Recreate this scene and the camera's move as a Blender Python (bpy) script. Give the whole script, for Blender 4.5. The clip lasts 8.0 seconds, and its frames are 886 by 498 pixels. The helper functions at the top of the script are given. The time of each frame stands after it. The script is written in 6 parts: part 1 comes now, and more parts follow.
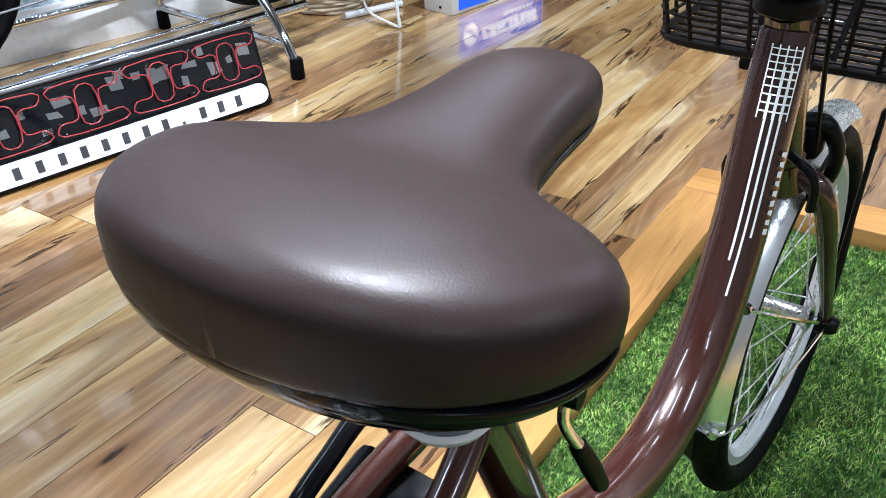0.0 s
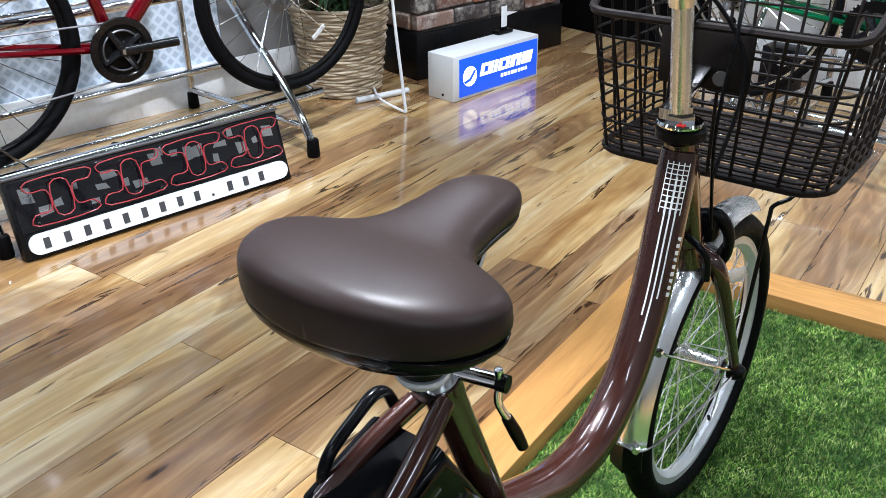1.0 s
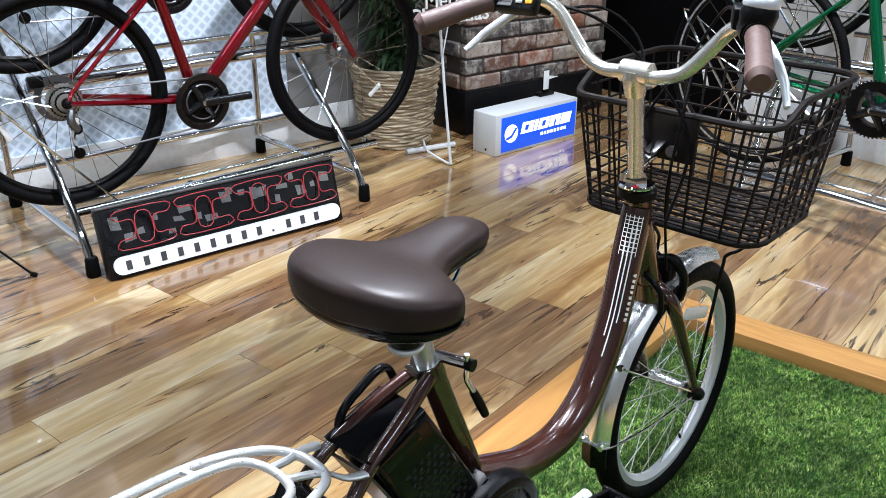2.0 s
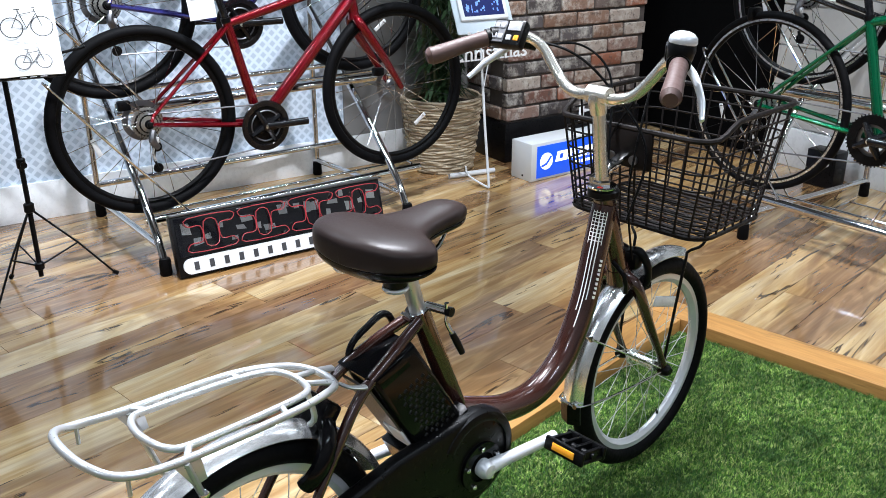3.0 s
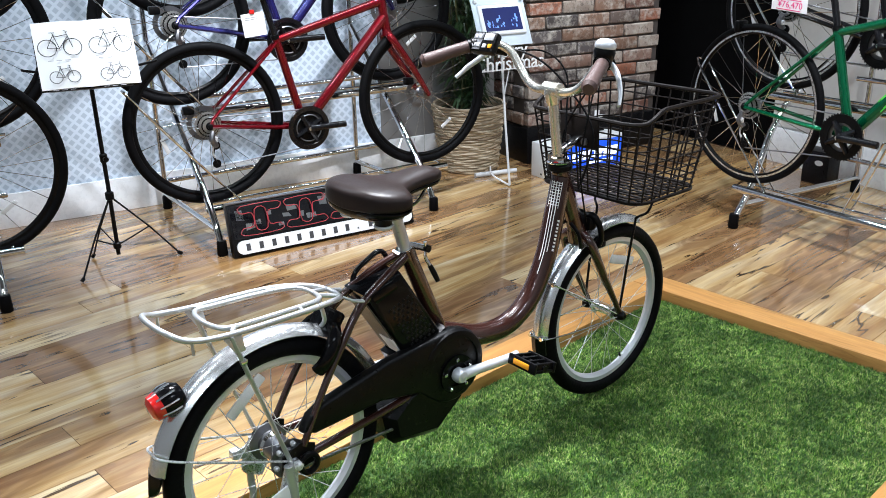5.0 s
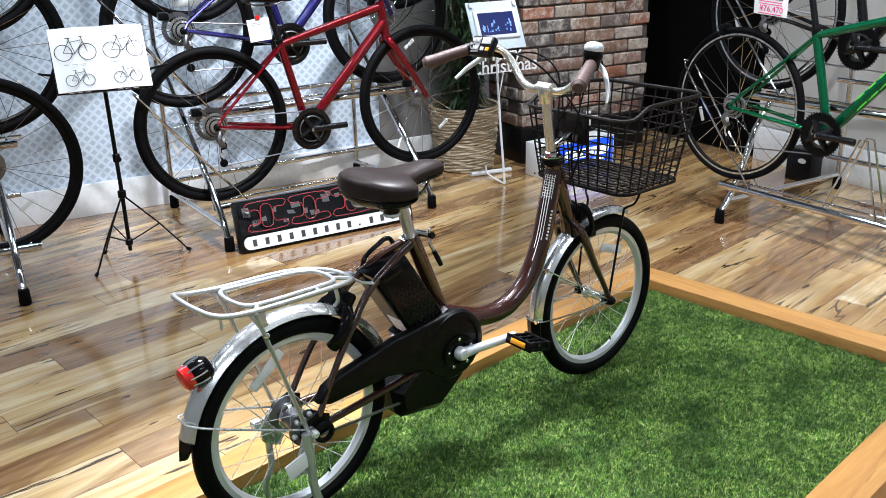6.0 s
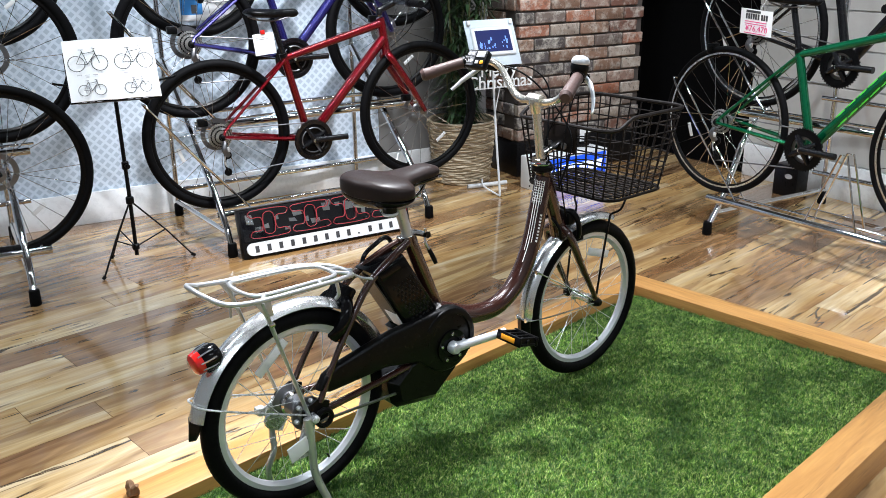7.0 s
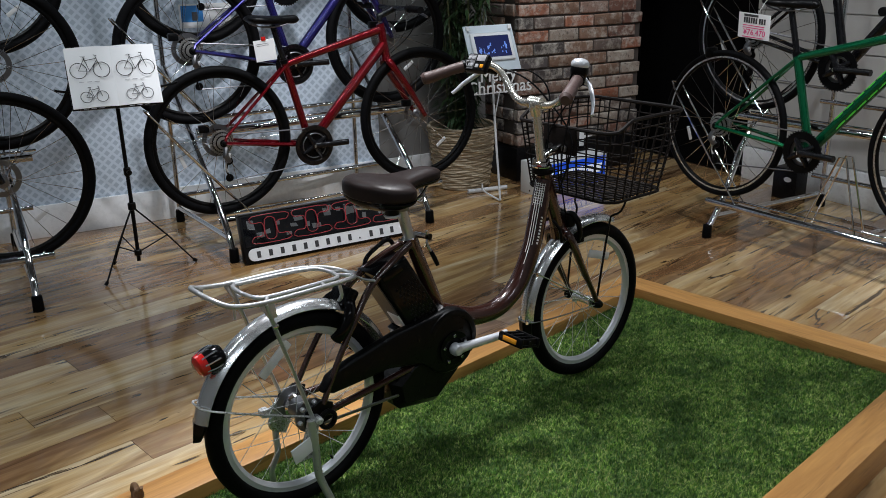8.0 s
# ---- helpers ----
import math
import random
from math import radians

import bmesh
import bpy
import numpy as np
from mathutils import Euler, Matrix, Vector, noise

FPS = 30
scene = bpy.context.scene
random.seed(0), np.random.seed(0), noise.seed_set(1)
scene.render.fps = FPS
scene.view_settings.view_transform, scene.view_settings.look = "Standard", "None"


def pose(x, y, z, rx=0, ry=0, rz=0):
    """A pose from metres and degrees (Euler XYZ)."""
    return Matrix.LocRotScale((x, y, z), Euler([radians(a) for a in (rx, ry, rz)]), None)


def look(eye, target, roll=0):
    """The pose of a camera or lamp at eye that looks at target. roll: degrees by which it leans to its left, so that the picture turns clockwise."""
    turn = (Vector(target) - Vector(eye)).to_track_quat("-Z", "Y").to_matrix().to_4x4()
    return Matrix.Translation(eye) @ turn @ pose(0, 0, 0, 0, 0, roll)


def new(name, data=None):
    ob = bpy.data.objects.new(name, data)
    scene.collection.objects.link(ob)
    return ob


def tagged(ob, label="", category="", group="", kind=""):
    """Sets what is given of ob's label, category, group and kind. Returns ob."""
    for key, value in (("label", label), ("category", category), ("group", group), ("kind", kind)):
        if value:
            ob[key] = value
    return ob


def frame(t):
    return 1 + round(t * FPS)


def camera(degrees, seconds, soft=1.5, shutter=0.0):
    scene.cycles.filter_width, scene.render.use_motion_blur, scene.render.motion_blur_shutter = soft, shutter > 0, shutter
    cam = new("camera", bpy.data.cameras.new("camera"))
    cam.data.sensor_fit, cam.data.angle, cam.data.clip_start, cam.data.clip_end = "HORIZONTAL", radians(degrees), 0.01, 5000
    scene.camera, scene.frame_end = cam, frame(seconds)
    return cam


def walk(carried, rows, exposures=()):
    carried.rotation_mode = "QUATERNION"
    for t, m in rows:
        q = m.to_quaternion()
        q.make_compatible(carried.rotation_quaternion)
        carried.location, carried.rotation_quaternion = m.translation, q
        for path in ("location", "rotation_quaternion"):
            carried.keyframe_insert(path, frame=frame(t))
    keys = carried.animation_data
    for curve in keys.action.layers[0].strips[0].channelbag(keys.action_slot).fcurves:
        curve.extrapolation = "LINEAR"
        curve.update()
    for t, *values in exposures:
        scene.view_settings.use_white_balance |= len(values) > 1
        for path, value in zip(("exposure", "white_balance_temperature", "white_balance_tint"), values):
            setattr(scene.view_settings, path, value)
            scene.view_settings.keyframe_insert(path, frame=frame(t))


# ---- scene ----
cam = camera(53.4, 8.0, 0.5)
PATH = [
    (0, (0.4093, 0.1034, 0.9848), (-0.8845, 1.2102, -0.0646), -2.2),
    (0.5, (0.483, 0.055, 1.068), (-0.824, 1.178, 0.054), -1.4),
    (1, (0.623, -0.06, 1.125), (-0.728, 1.097, 0.213), -0.8),
    (1.5, (0.754, -0.15, 1.185), (-0.635, 1.015, 0.341), -0.1),
    (2, (0.895, -0.189, 1.233), (-0.571, 0.902, 0.422), 0.2),
    (2.2, (0.969, -0.204, 1.25), (-0.536, 0.845, 0.454), 0.2),
    (3.3, (1.316, -0.333, 1.287), (-0.267, 0.652, 0.565), -0.3),
    (3.5, (1.361, -0.352, 1.296), (-0.232, 0.621, 0.576), -0.7),
    (4, (1.504, -0.384, 1.316), (-0.118, 0.553, 0.613), -1.3),
    (4.5, (1.639, -0.393, 1.317), (-0.009, 0.499, 0.618), -1.1),
    (6, (1.868, -0.52, 1.346), (0.225, 0.388, 0.655), -1.3),
    (6.5, (1.946, -0.558, 1.346), (0.3, 0.358, 0.673), -1.1),
    (7, (1.995, -0.582, 1.347), (0.343, 0.337, 0.695), -0.7),
    (7.5, (2.008, -0.593, 1.342), (0.352, 0.329, 0.704), -0.7),
    (8, (2.008, -0.595, 1.34), (0.352, 0.327, 0.703), -1.0),
]
walk(cam, [(t, look(eye, target, roll)) for t, eye, target, roll in PATH], ((0.0, 0.26, 6050, 10), (0.6, 0.22, 6150, 10), (1.5, 0.03, 6200, 10), (3.5, 0.0, 6300, 10), (7.25, -0.03, 6550, 10), (7.5, -0.29, 6600, 10), (8.0, -1.26, 6600, 10)))

# ---------------------------------------------------------------- world and lamps
world = bpy.data.worlds.new("room_air")
scene.world = world
world.use_nodes = True
world.node_tree.nodes["Background"].inputs[0].default_value = (0.75, 0.85, 1.0, 1)
world.node_tree.nodes["Background"].inputs[1].default_value = 0.05


def lamp(name, eye, target, size, size_y, watts, color):
    data = bpy.data.lights.new(name, "AREA")
    data.shape, data.size, data.size_y, data.energy, data.color = "RECTANGLE", size, size_y, watts, color
    ob = new(name, data)
    ob.matrix_world = look(eye, target)
    return ob


def spot(name, eye, target, watts, color, degrees=52, radius=0.04):
    data = bpy.data.lights.new(name, "SPOT")
    data.energy, data.color, data.spot_size, data.spot_blend, data.shadow_soft_size = watts, color, radians(degrees), 0.6, radius
    ob = new(name, data)
    ob.matrix_world = look(eye, target)
    return ob


WARM, COOL = (0.925, 0.945, 1.0), (0.80, 0.905, 1.0)
# shop ceiling: rows of long tube lamps
for px, py in ((-1.6, -0.8), (-1.6, 1.6), (0.4, -1.6), (0.4, 0.8), (0.4, 3.0), (2.6, -1.6), (2.6, 1.2)):
    lamp("ceiling_tube_lamp", (px, py, 2.72), (px, py, 0), 0.10, 1.2, (14 if py == 0.8 else 22) if px == 0.4 else 34, COOL)
# unseen spots, added to brighten parts of the walls, bricks, floor and turf
for px, py, tx, ty, tz, watts in ((-1.0, 0.8, -2.35, 0.85, 0.0, 315), (-1.1, 0.9, -2.5, 0.75, 0.6, 120), (-1.0, 2.3, -2.2, 2.8, 0.6, 190), (-1.1, -0.9, -2.4, -0.6, 0.8, 85), (-0.42, 0.66, 0.46, 0.46, 0.0, 430), (-0.55, 0.40, 0.66, -0.30, 0.0, 330), (-0.4, 1.2, 0.3, 1.1, 0.0, 50), (0.3, 2.2, -0.4, 3.3, 0.5, 150), (0.9, 2.2, 0.55, 3.3, 0.25, 280), (1.3, 3.0, 1.25, 2.5, 0.0, 318), (-0.3, 1.75, -0.35, 2.40, 0.0, 235)):
    spot("ceiling_spot_lamp", (px, py, 2.68), (tx, ty, tz), watts, WARM, 53 if watts > 320 else 50, 0.10 if watts > 320 else 0.04)

# ---------------------------------------------------------------- materials
class Nodes:
    def __init__(self, name):
        self.mat = bpy.data.materials.new(name)
        self.mat.use_nodes = True
        self.tree = self.mat.node_tree
        self.bsdf = self.tree.nodes["Principled BSDF"]

    def add(self, kind, values=(), data_type="", blend_type="", operation=""):
        n = self.tree.nodes.new(kind)
        if data_type:
            n.data_type = data_type
        if blend_type:
            n.blend_type = blend_type
        if operation:
            n.operation = operation
        for key, value in dict(values).items():
            if hasattr(value, "is_output"):
                self.tree.links.new(value, n.inputs[key])
            else:
                n.inputs[key].default_value = value
        return n

    def set(self, **values):
        for key, value in values.items():
            key = key.replace("_", " ")
            if hasattr(value, "is_output"):
                self.tree.links.new(value, self.bsdf.inputs[key])
            else:
                self.bsdf.inputs[key].default_value = value

    def ramp(self, fac, stops, mode="LINEAR"):
        n = self.add("ShaderNodeValToRGB", {"Fac": fac})
        n.color_ramp.interpolation = mode
        while len(n.color_ramp.elements) < len(stops):
            n.color_ramp.elements.new(0.5)
        for e, (p, c) in zip(n.color_ramp.elements, stops):
            e.position = p
            e.color = (*c, 1) if len(c) == 3 else c
        return n.outputs["Color"]

    def mix(self, fac, a, b, mode="MIX"):
        n = self.add("ShaderNodeMix", data_type="RGBA", blend_type=mode)
        for i, v in ((0, fac), (6, a), (7, b)):
            if hasattr(v, "is_output"):
                self.tree.links.new(v, n.inputs[i])
            else:
                n.inputs[i].default_value = (*v, 1) if isinstance(v, tuple) and len(v) == 3 else v
        return n.outputs[2]

    def maths(self, op, a, b=0.0):
        n = self.add("ShaderNodeMath", {0: a, 1: b}, operation=op)
        return n.outputs[0]

    def noise(self, scale, detail=4.0, rough=0.6, vector=None, distort=0.0):
        v = {"Scale": scale, "Detail": detail, "Roughness": rough, "Distortion": distort}
        if vector is not None:
            v["Vector"] = vector
        return self.add("ShaderNodeTexNoise", v).outputs["Fac"]

    def coords(self, scale=(1, 1, 1), shift=None):
        c = self.add("ShaderNodeTexCoord").outputs["Object"]
        m = self.add("ShaderNodeMapping", {"Vector": c, "Scale": scale})
        if shift is not None:
            self.tree.links.new(shift, m.inputs["Location"])
        return m.outputs["Vector"]

    def bump(self, height, strength, distance=0.002):
        return self.add("ShaderNodeBump", {"Height": height, "Strength": strength, "Distance": distance}).outputs["Normal"]


def surface(name, color, rough=0.5, metal=0.0, coat=0.0, vary=0.25, scale=14.0, bump=0.0, bump_scale=200.0, coat_rough=0.05, spec=0.5, rough_vary=0.12):
    """A plain material with wear at two scales in colour, gloss and relief."""
    m = Nodes(name)
    v = m.coords()
    big, small = m.noise(scale, 5, 0.6, v), m.noise(scale * 9, 3, 0.6, v)
    blend = m.maths("ADD", m.maths("MULTIPLY", big, 0.7), m.maths("MULTIPLY", small, 0.3))
    dark = tuple(c * (1 - vary) for c in color)
    lite = tuple(min(1, c * (1 + vary)) for c in color)
    m.set(Base_Color=m.ramp(blend, [(0.3, dark), (0.7, lite)]), Metallic=metal, Coat_Weight=coat, Coat_Roughness=coat_rough, Specular_IOR_Level=spec)
    lo, hi = max(0.02, rough - rough_vary), min(1, rough + rough_vary)
    m.set(Roughness=m.ramp(small, [(0.3, (lo,) * 3), (0.7, (hi,) * 3)]))
    if bump:
        m.set(Normal=m.bump(m.noise(bump_scale, 3, 0.6, v), bump, 0.001))
    return m.mat


def wood_plank():
    """Rustic hickory: pale sapwood, reddish heartwood, growth rings, a few knots and short checks."""
    m = Nodes("hickory_plank")
    rnd = m.add("ShaderNodeObjectInfo").outputs["Random"]
    rnd2 = m.maths("FRACT", m.maths("MULTIPLY", rnd, 7.31))
    rnd3 = m.maths("FRACT", m.maths("MULTIPLY", rnd, 31.7))
    shift = m.add("ShaderNodeCombineXYZ", {"X": m.maths("MULTIPLY", rnd, 37.0), "Y": m.maths("MULTIPLY", rnd, 91.0), "Z": m.maths("MULTIPLY", rnd, 17.0)}).outputs[0]
    wide = m.coords((5.5, 0.85, 5.5), shift)
    long = m.coords((9, 0.9, 9), shift)
    fine = m.coords((60, 2.6, 60), shift)
    knot = m.coords((9, 2.6, 9), shift)
    # the height field whose contours are the growth rings
    field = m.noise(1.0, 2.5, 0.45, wide, 0.55)
    rings = m.add("ShaderNodeMath", {0: m.maths("MULTIPLY", m.maths("ADD", field, m.maths("MULTIPLY", m.noise(2.2, 3, 0.5, long), 0.035)), 105.0)}, operation="SINE").outputs[0]
    rings = m.ramp(rings, [(0.0, (0, 0, 0)), (0.90, (1, 1, 1))])
    grain = m.noise(1.0, 5, 0.65, fine, 0.4)
    tone = m.maths("ADD", m.maths("MULTIPLY", m.maths("SUBTRACT", m.noise(1.4, 5, 0.58, long, 0.9), 0.5), 1.7), m.maths("ADD", m.maths("MULTIPLY", rnd3, 0.40), 0.40))
    base = m.ramp(tone, [(0.05, (0.22, 0.102, 0.035)), (0.28, (0.385, 0.210, 0.074)), (0.50, (0.535, 0.335, 0.138)), (0.72, (0.65, 0.455, 0.220)), (0.95, (0.74, 0.58, 0.35))])
    # heartwood follows the rings' field, more in some planks than in others
    heart = m.maths("ADD", field, m.maths("MULTIPLY", m.maths("SUBTRACT", rnd2, 0.5), 0.30))
    heart = m.ramp(heart, [(0.49, (0, 0, 0)), (0.55, (0.65, 0.65, 0.65)), (0.68, (1, 1, 1))])
    red = m.ramp(m.noise(2.0, 4, 0.55, long, 1.4), [(0.34, (0.120, 0.055, 0.025)), (0.50, (0.255, 0.130, 0.060)), (0.68, (0.39, 0.225, 0.108))])
    base = m.mix(m.maths("MULTIPLY", heart, 0.86), base, red)
    base = m.mix(m.maths("MULTIPLY", m.maths("SUBTRACT", 1.0, rings), m.maths("ADD", m.maths("MULTIPLY", heart, 0.24), 0.11)), base, (0.13, 0.060, 0.026))
    base = m.mix(m.maths("MULTIPLY", m.ramp(grain, [(0.40, (1, 1, 1)), (0.60, (0, 0, 0))]), 0.26), base, (0.22, 0.110, 0.042))
    # short dark mineral checks along the grain
    check = m.ramp(m.noise(1.5, 5, 0.62, long, 1.6), [(0.362, (1, 1, 1)), (0.392, (0, 0, 0))])
    line = m.ramp(m.maths("ABSOLUTE", m.maths("SUBTRACT", m.noise(1.0, 3, 0.5, long, 0.8), 0.5)), [(0.005, (1, 1, 1)), (0.015, (0, 0, 0))])
    gate = m.ramp(m.noise(0.9, 2, 0.5, m.coords((4, 1.8, 4), shift)), [(0.55, (0, 0, 0)), (0.62, (1, 1, 1))])
    check = m.maths("MAXIMUM", check, m.maths("MULTIPLY", line, gate))
    base = m.mix(m.maths("MULTIPLY", check, 0.90), base, (0.038, 0.017, 0.008))
    cells = m.add("ShaderNodeTexVoronoi", {"Vector": knot, "Scale": 1.0, "Randomness": 1.0})
    some = m.ramp(cells.outputs["Color"], [(0.56, (0, 0, 0)), (0.60, (1, 1, 1))])
    reach = m.maths("ADD", cells.outputs["Distance"], m.maths("MULTIPLY", m.noise(3.0, 3, 0.6, knot), 0.16))
    base = m.mix(m.maths("MULTIPLY", m.maths("MULTIPLY", m.ramp(reach, [(0.12, (1, 1, 1)), (0.42, (0, 0, 0))]), some), 0.55), base, (0.20, 0.090, 0.042))
    base = m.mix(m.maths("MULTIPLY", m.maths("MULTIPLY", m.ramp(reach, [(0.13, (1, 1, 1)), (0.175, (0, 0, 0))]), some), 0.92), base, (0.028, 0.013, 0.006))
    m.set(Base_Color=base, Roughness=m.ramp(grain, [(0.3, (0.14,) * 3), (0.7, (0.26,) * 3)]), Specular_IOR_Level=0.5)
    m.set(Normal=m.bump(grain, 0.08, 0.0006), Coat_Weight=0.9, Coat_Roughness=0.07)
    return m.mat


def board_wood(name, lite, dark, axis=(1, 12, 12), rough=0.45):
    m = Nodes(name)
    rnd = m.add("ShaderNodeObjectInfo").outputs["Random"]
    shift = m.add("ShaderNodeCombineXYZ", {"X": m.maths("MULTIPLY", rnd, 50.0), "Y": m.maths("MULTIPLY", rnd, 20.0), "Z": 0.0}).outputs[0]
    v = m.coords(axis, shift)
    g = m.noise(2.2, 6, 0.65, v, 0.8)
    f = m.noise(14, 4, 0.6, v)
    col = m.ramp(m.maths("ADD", m.maths("MULTIPLY", g, 0.75), m.maths("MULTIPLY", f, 0.25)), [(0.3, dark), (0.62, lite)])
    streak = m.ramp(m.noise(1.3, 5, 0.7, v, 1.2), [(0.36, (1, 1, 1)), (0.42, (0, 0, 0))])
    col = m.mix(m.maths("MULTIPLY", streak, 0.50), col, tuple(c * 0.4 for c in dark))
    m.set(Base_Color=col, Roughness=rough, Normal=m.bump(f, 0.15, 0.001))
    return m.mat


def brick_material():
    m = Nodes("old_brick")
    rnd = m.add("ShaderNodeObjectInfo").outputs["Random"]
    shift = m.add("ShaderNodeCombineXYZ", {"X": m.maths("MULTIPLY", rnd, 40.0), "Y": m.maths("MULTIPLY", rnd, 23.0), "Z": m.maths("MULTIPLY", rnd, 61.0)}).outputs[0]
    v = m.coords((1, 1, 1), shift)
    tone = m.ramp(rnd, [(0.0, (0.059, 0.048, 0.047)), (0.16, (0.160, 0.074, 0.053)), (0.32, (0.227, 0.133, 0.091)), (0.46, (0.302, 0.117, 0.068)), (0.58, (0.160, 0.121, 0.106)), (0.70, (0.353, 0.289, 0.243)), (0.82, (0.084, 0.070, 0.070)), (0.92, (0.252, 0.156, 0.122))], "CONSTANT")
    blot = m.noise(16, 6, 0.7, v)
    col = m.mix(m.ramp(blot, [(0.46, (0, 0, 0)), (0.64, (0.72, 0.72, 0.72))]), tone, (0.56, 0.52, 0.46))
    col = m.mix(m.ramp(m.noise(45, 4, 0.7, v), [(0.34, (0.75, 0.75, 0.75)), (0.46, (0, 0, 0))]), col, (0.09, 0.065, 0.055))
    m.set(Base_Color=col, Roughness=0.75, Normal=m.bump(m.noise(55, 6, 0.7, v), 0.5, 0.004))
    return m.mat


def tread_plate():
    """Wallpaper printed with a checker-plate pattern of small raised diamonds."""
    m = Nodes("checker_plate_wallpaper")
    c = m.add("ShaderNodeTexCoord").outputs["Object"]
    turn = m.add("ShaderNodeMapping", {"Vector": c, "Rotation": (radians(45), 0, 0), "Scale": (29, 29, 29)}).outputs["Vector"]
    sep = m.add("ShaderNodeSeparateXYZ", {"Vector": turn})

    def inside(a):
        fa = m.maths("ABSOLUTE", m.maths("SUBTRACT", m.maths("FRACT", a), 0.5))
        return m.ramp(fa, [(0.27, (1, 1, 1)), (0.36, (0, 0, 0))])

    h = m.maths("SUBTRACT", 1.0, m.maths("MULTIPLY", inside(sep.outputs["Y"]), inside(sep.outputs["Z"])))
    soft = m.noise(3, 4, 0.6, c)
    base = m.mix(h, (0.43, 0.525, 0.63), (0.68, 0.77, 0.88))
    base = m.mix(m.maths("MULTIPLY", soft, 0.35), base, (0.46, 0.53, 0.62))
    m.set(Base_Color=base, Roughness=m.ramp(soft, [(0.3, (0.38,) * 3), (0.7, (0.55,) * 3)]), Normal=m.bump(h, 0.25, 0.0008), Metallic=0.0)
    return m.mat


def blade_material():
    m = Nodes("artificial_grass")
    r = m.add("ShaderNodeNewGeometry").outputs["Random Per Island"]
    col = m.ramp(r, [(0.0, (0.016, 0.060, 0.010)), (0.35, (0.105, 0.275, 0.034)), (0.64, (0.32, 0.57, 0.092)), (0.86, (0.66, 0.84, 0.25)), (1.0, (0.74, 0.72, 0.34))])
    # broad dark patches: shading from the lie of the pile, painted into the colour
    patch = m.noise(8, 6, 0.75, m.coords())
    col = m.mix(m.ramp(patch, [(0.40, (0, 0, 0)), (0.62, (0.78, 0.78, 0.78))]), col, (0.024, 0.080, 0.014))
    # finer darker speckle at tuft size
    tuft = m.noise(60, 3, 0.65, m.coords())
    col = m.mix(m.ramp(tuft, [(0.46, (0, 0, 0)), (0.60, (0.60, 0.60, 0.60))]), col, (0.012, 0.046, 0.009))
    m.set(Base_Color=col, Roughness=0.5, Specular_IOR_Level=0.25)
    return m.mat


def wicker():
    m = Nodes("woven_palm_leaf")
    c = m.coords()
    v = m.add("ShaderNodeMapping", {"Vector": c, "Scale": (6, 6, 90)}).outputs["Vector"]
    f = m.noise(1.4, 5, 0.65, v, 0.6)
    r = m.add("ShaderNodeObjectInfo").outputs["Random"]
    col = m.ramp(f, [(0.25, (0.16, 0.105, 0.06)), (0.48, (0.45, 0.36, 0.24)), (0.72, (0.72, 0.64, 0.50))])
    col = m.mix(m.ramp(r, [(0.0, (0.75, 0.75, 0.75)), (0.35, (0.1, 0.1, 0.1)), (1.0, (0, 0, 0))]), col, (0.13, 0.08, 0.045))
    m.set(Base_Color=col, Roughness=0.7, Normal=m.bump(f, 0.4, 0.003))
    return m.mat


def lettered_glow(name, color, power):
    m = Nodes(name)
    m.set(Base_Color=(*color, 1), Emission_Color=(*color, 1), Emission_Strength=power, Roughness=0.3)
    return m.mat


M_PLANK = wood_plank()
M_BORDER = board_wood("honey_oiled_board", (0.58, 0.300, 0.092), (0.36, 0.160, 0.042))
M_SUBFLOOR = surface("dark_subfloor", (0.06, 0.032, 0.014), 0.8)
M_BRICK = brick_material()
M_MORTAR = surface("grey_mortar", (0.07, 0.058, 0.052), 0.9, bump=0.5, bump_scale=90)
M_PLATE = tread_plate()
M_WHITEBASE = surface("white_skirting", (0.84, 0.86, 0.88), 0.30, vary=0.02, scale=5)
M_PLASTER = surface("white_plaster", (0.72, 0.71, 0.69), 0.8, vary=0.04, scale=3, bump=0.1)
M_SIDING = surface("greyed_white_siding", (0.50, 0.49, 0.47), 0.6, vary=0.10, scale=3, bump=0.15)
M_CEIL = surface("dark_grey_ceiling_paint", (0.10, 0.10, 0.105), 0.8, vary=0.04, scale=3, bump=0.1)
M_FARWALL = surface("grey_shop_wall", (0.34, 0.34, 0.34), 0.8, vary=0.06, scale=2, bump=0.1)
M_PANEL = surface("dark_grey_wall_paint", (0.17, 0.168, 0.165), 0.6, vary=0.08, scale=3, bump=0.1)
M_BLACKWALL = surface("matt_black_cloth", (0.002, 0.002, 0.0022), 0.95, spec=0.05)
M_BLACKBASE = surface("black_lacquer", (0.006, 0.006, 0.007), 0.35, spec=0.2)
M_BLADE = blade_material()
M_TURFBACK = surface("turf_backing", (0.03, 0.075, 0.014), 0.9, bump=0.6, bump_scale=150)
M_SADDLE = surface("brown_vinyl", (0.0195, 0.0131, 0.0119), 0.37, vary=0.05, scale=20, bump=0.10, bump_scale=900, spec=0.14, rough_vary=0.04)
M_GLOSSBLACK = surface("gloss_black_plastic", (0.003, 0.003, 0.0035), 0.12, rough_vary=0.03, spec=0.15)
M_BLACK = surface("satin_black_plastic", (0.0022, 0.0022, 0.0026), 0.36, bump=0.08, bump_scale=500, spec=0.15)
M_RUBBER = surface("black_rubber", (0.0025, 0.0025, 0.003), 0.65, bump=0.2, bump_scale=300, spec=0.09)
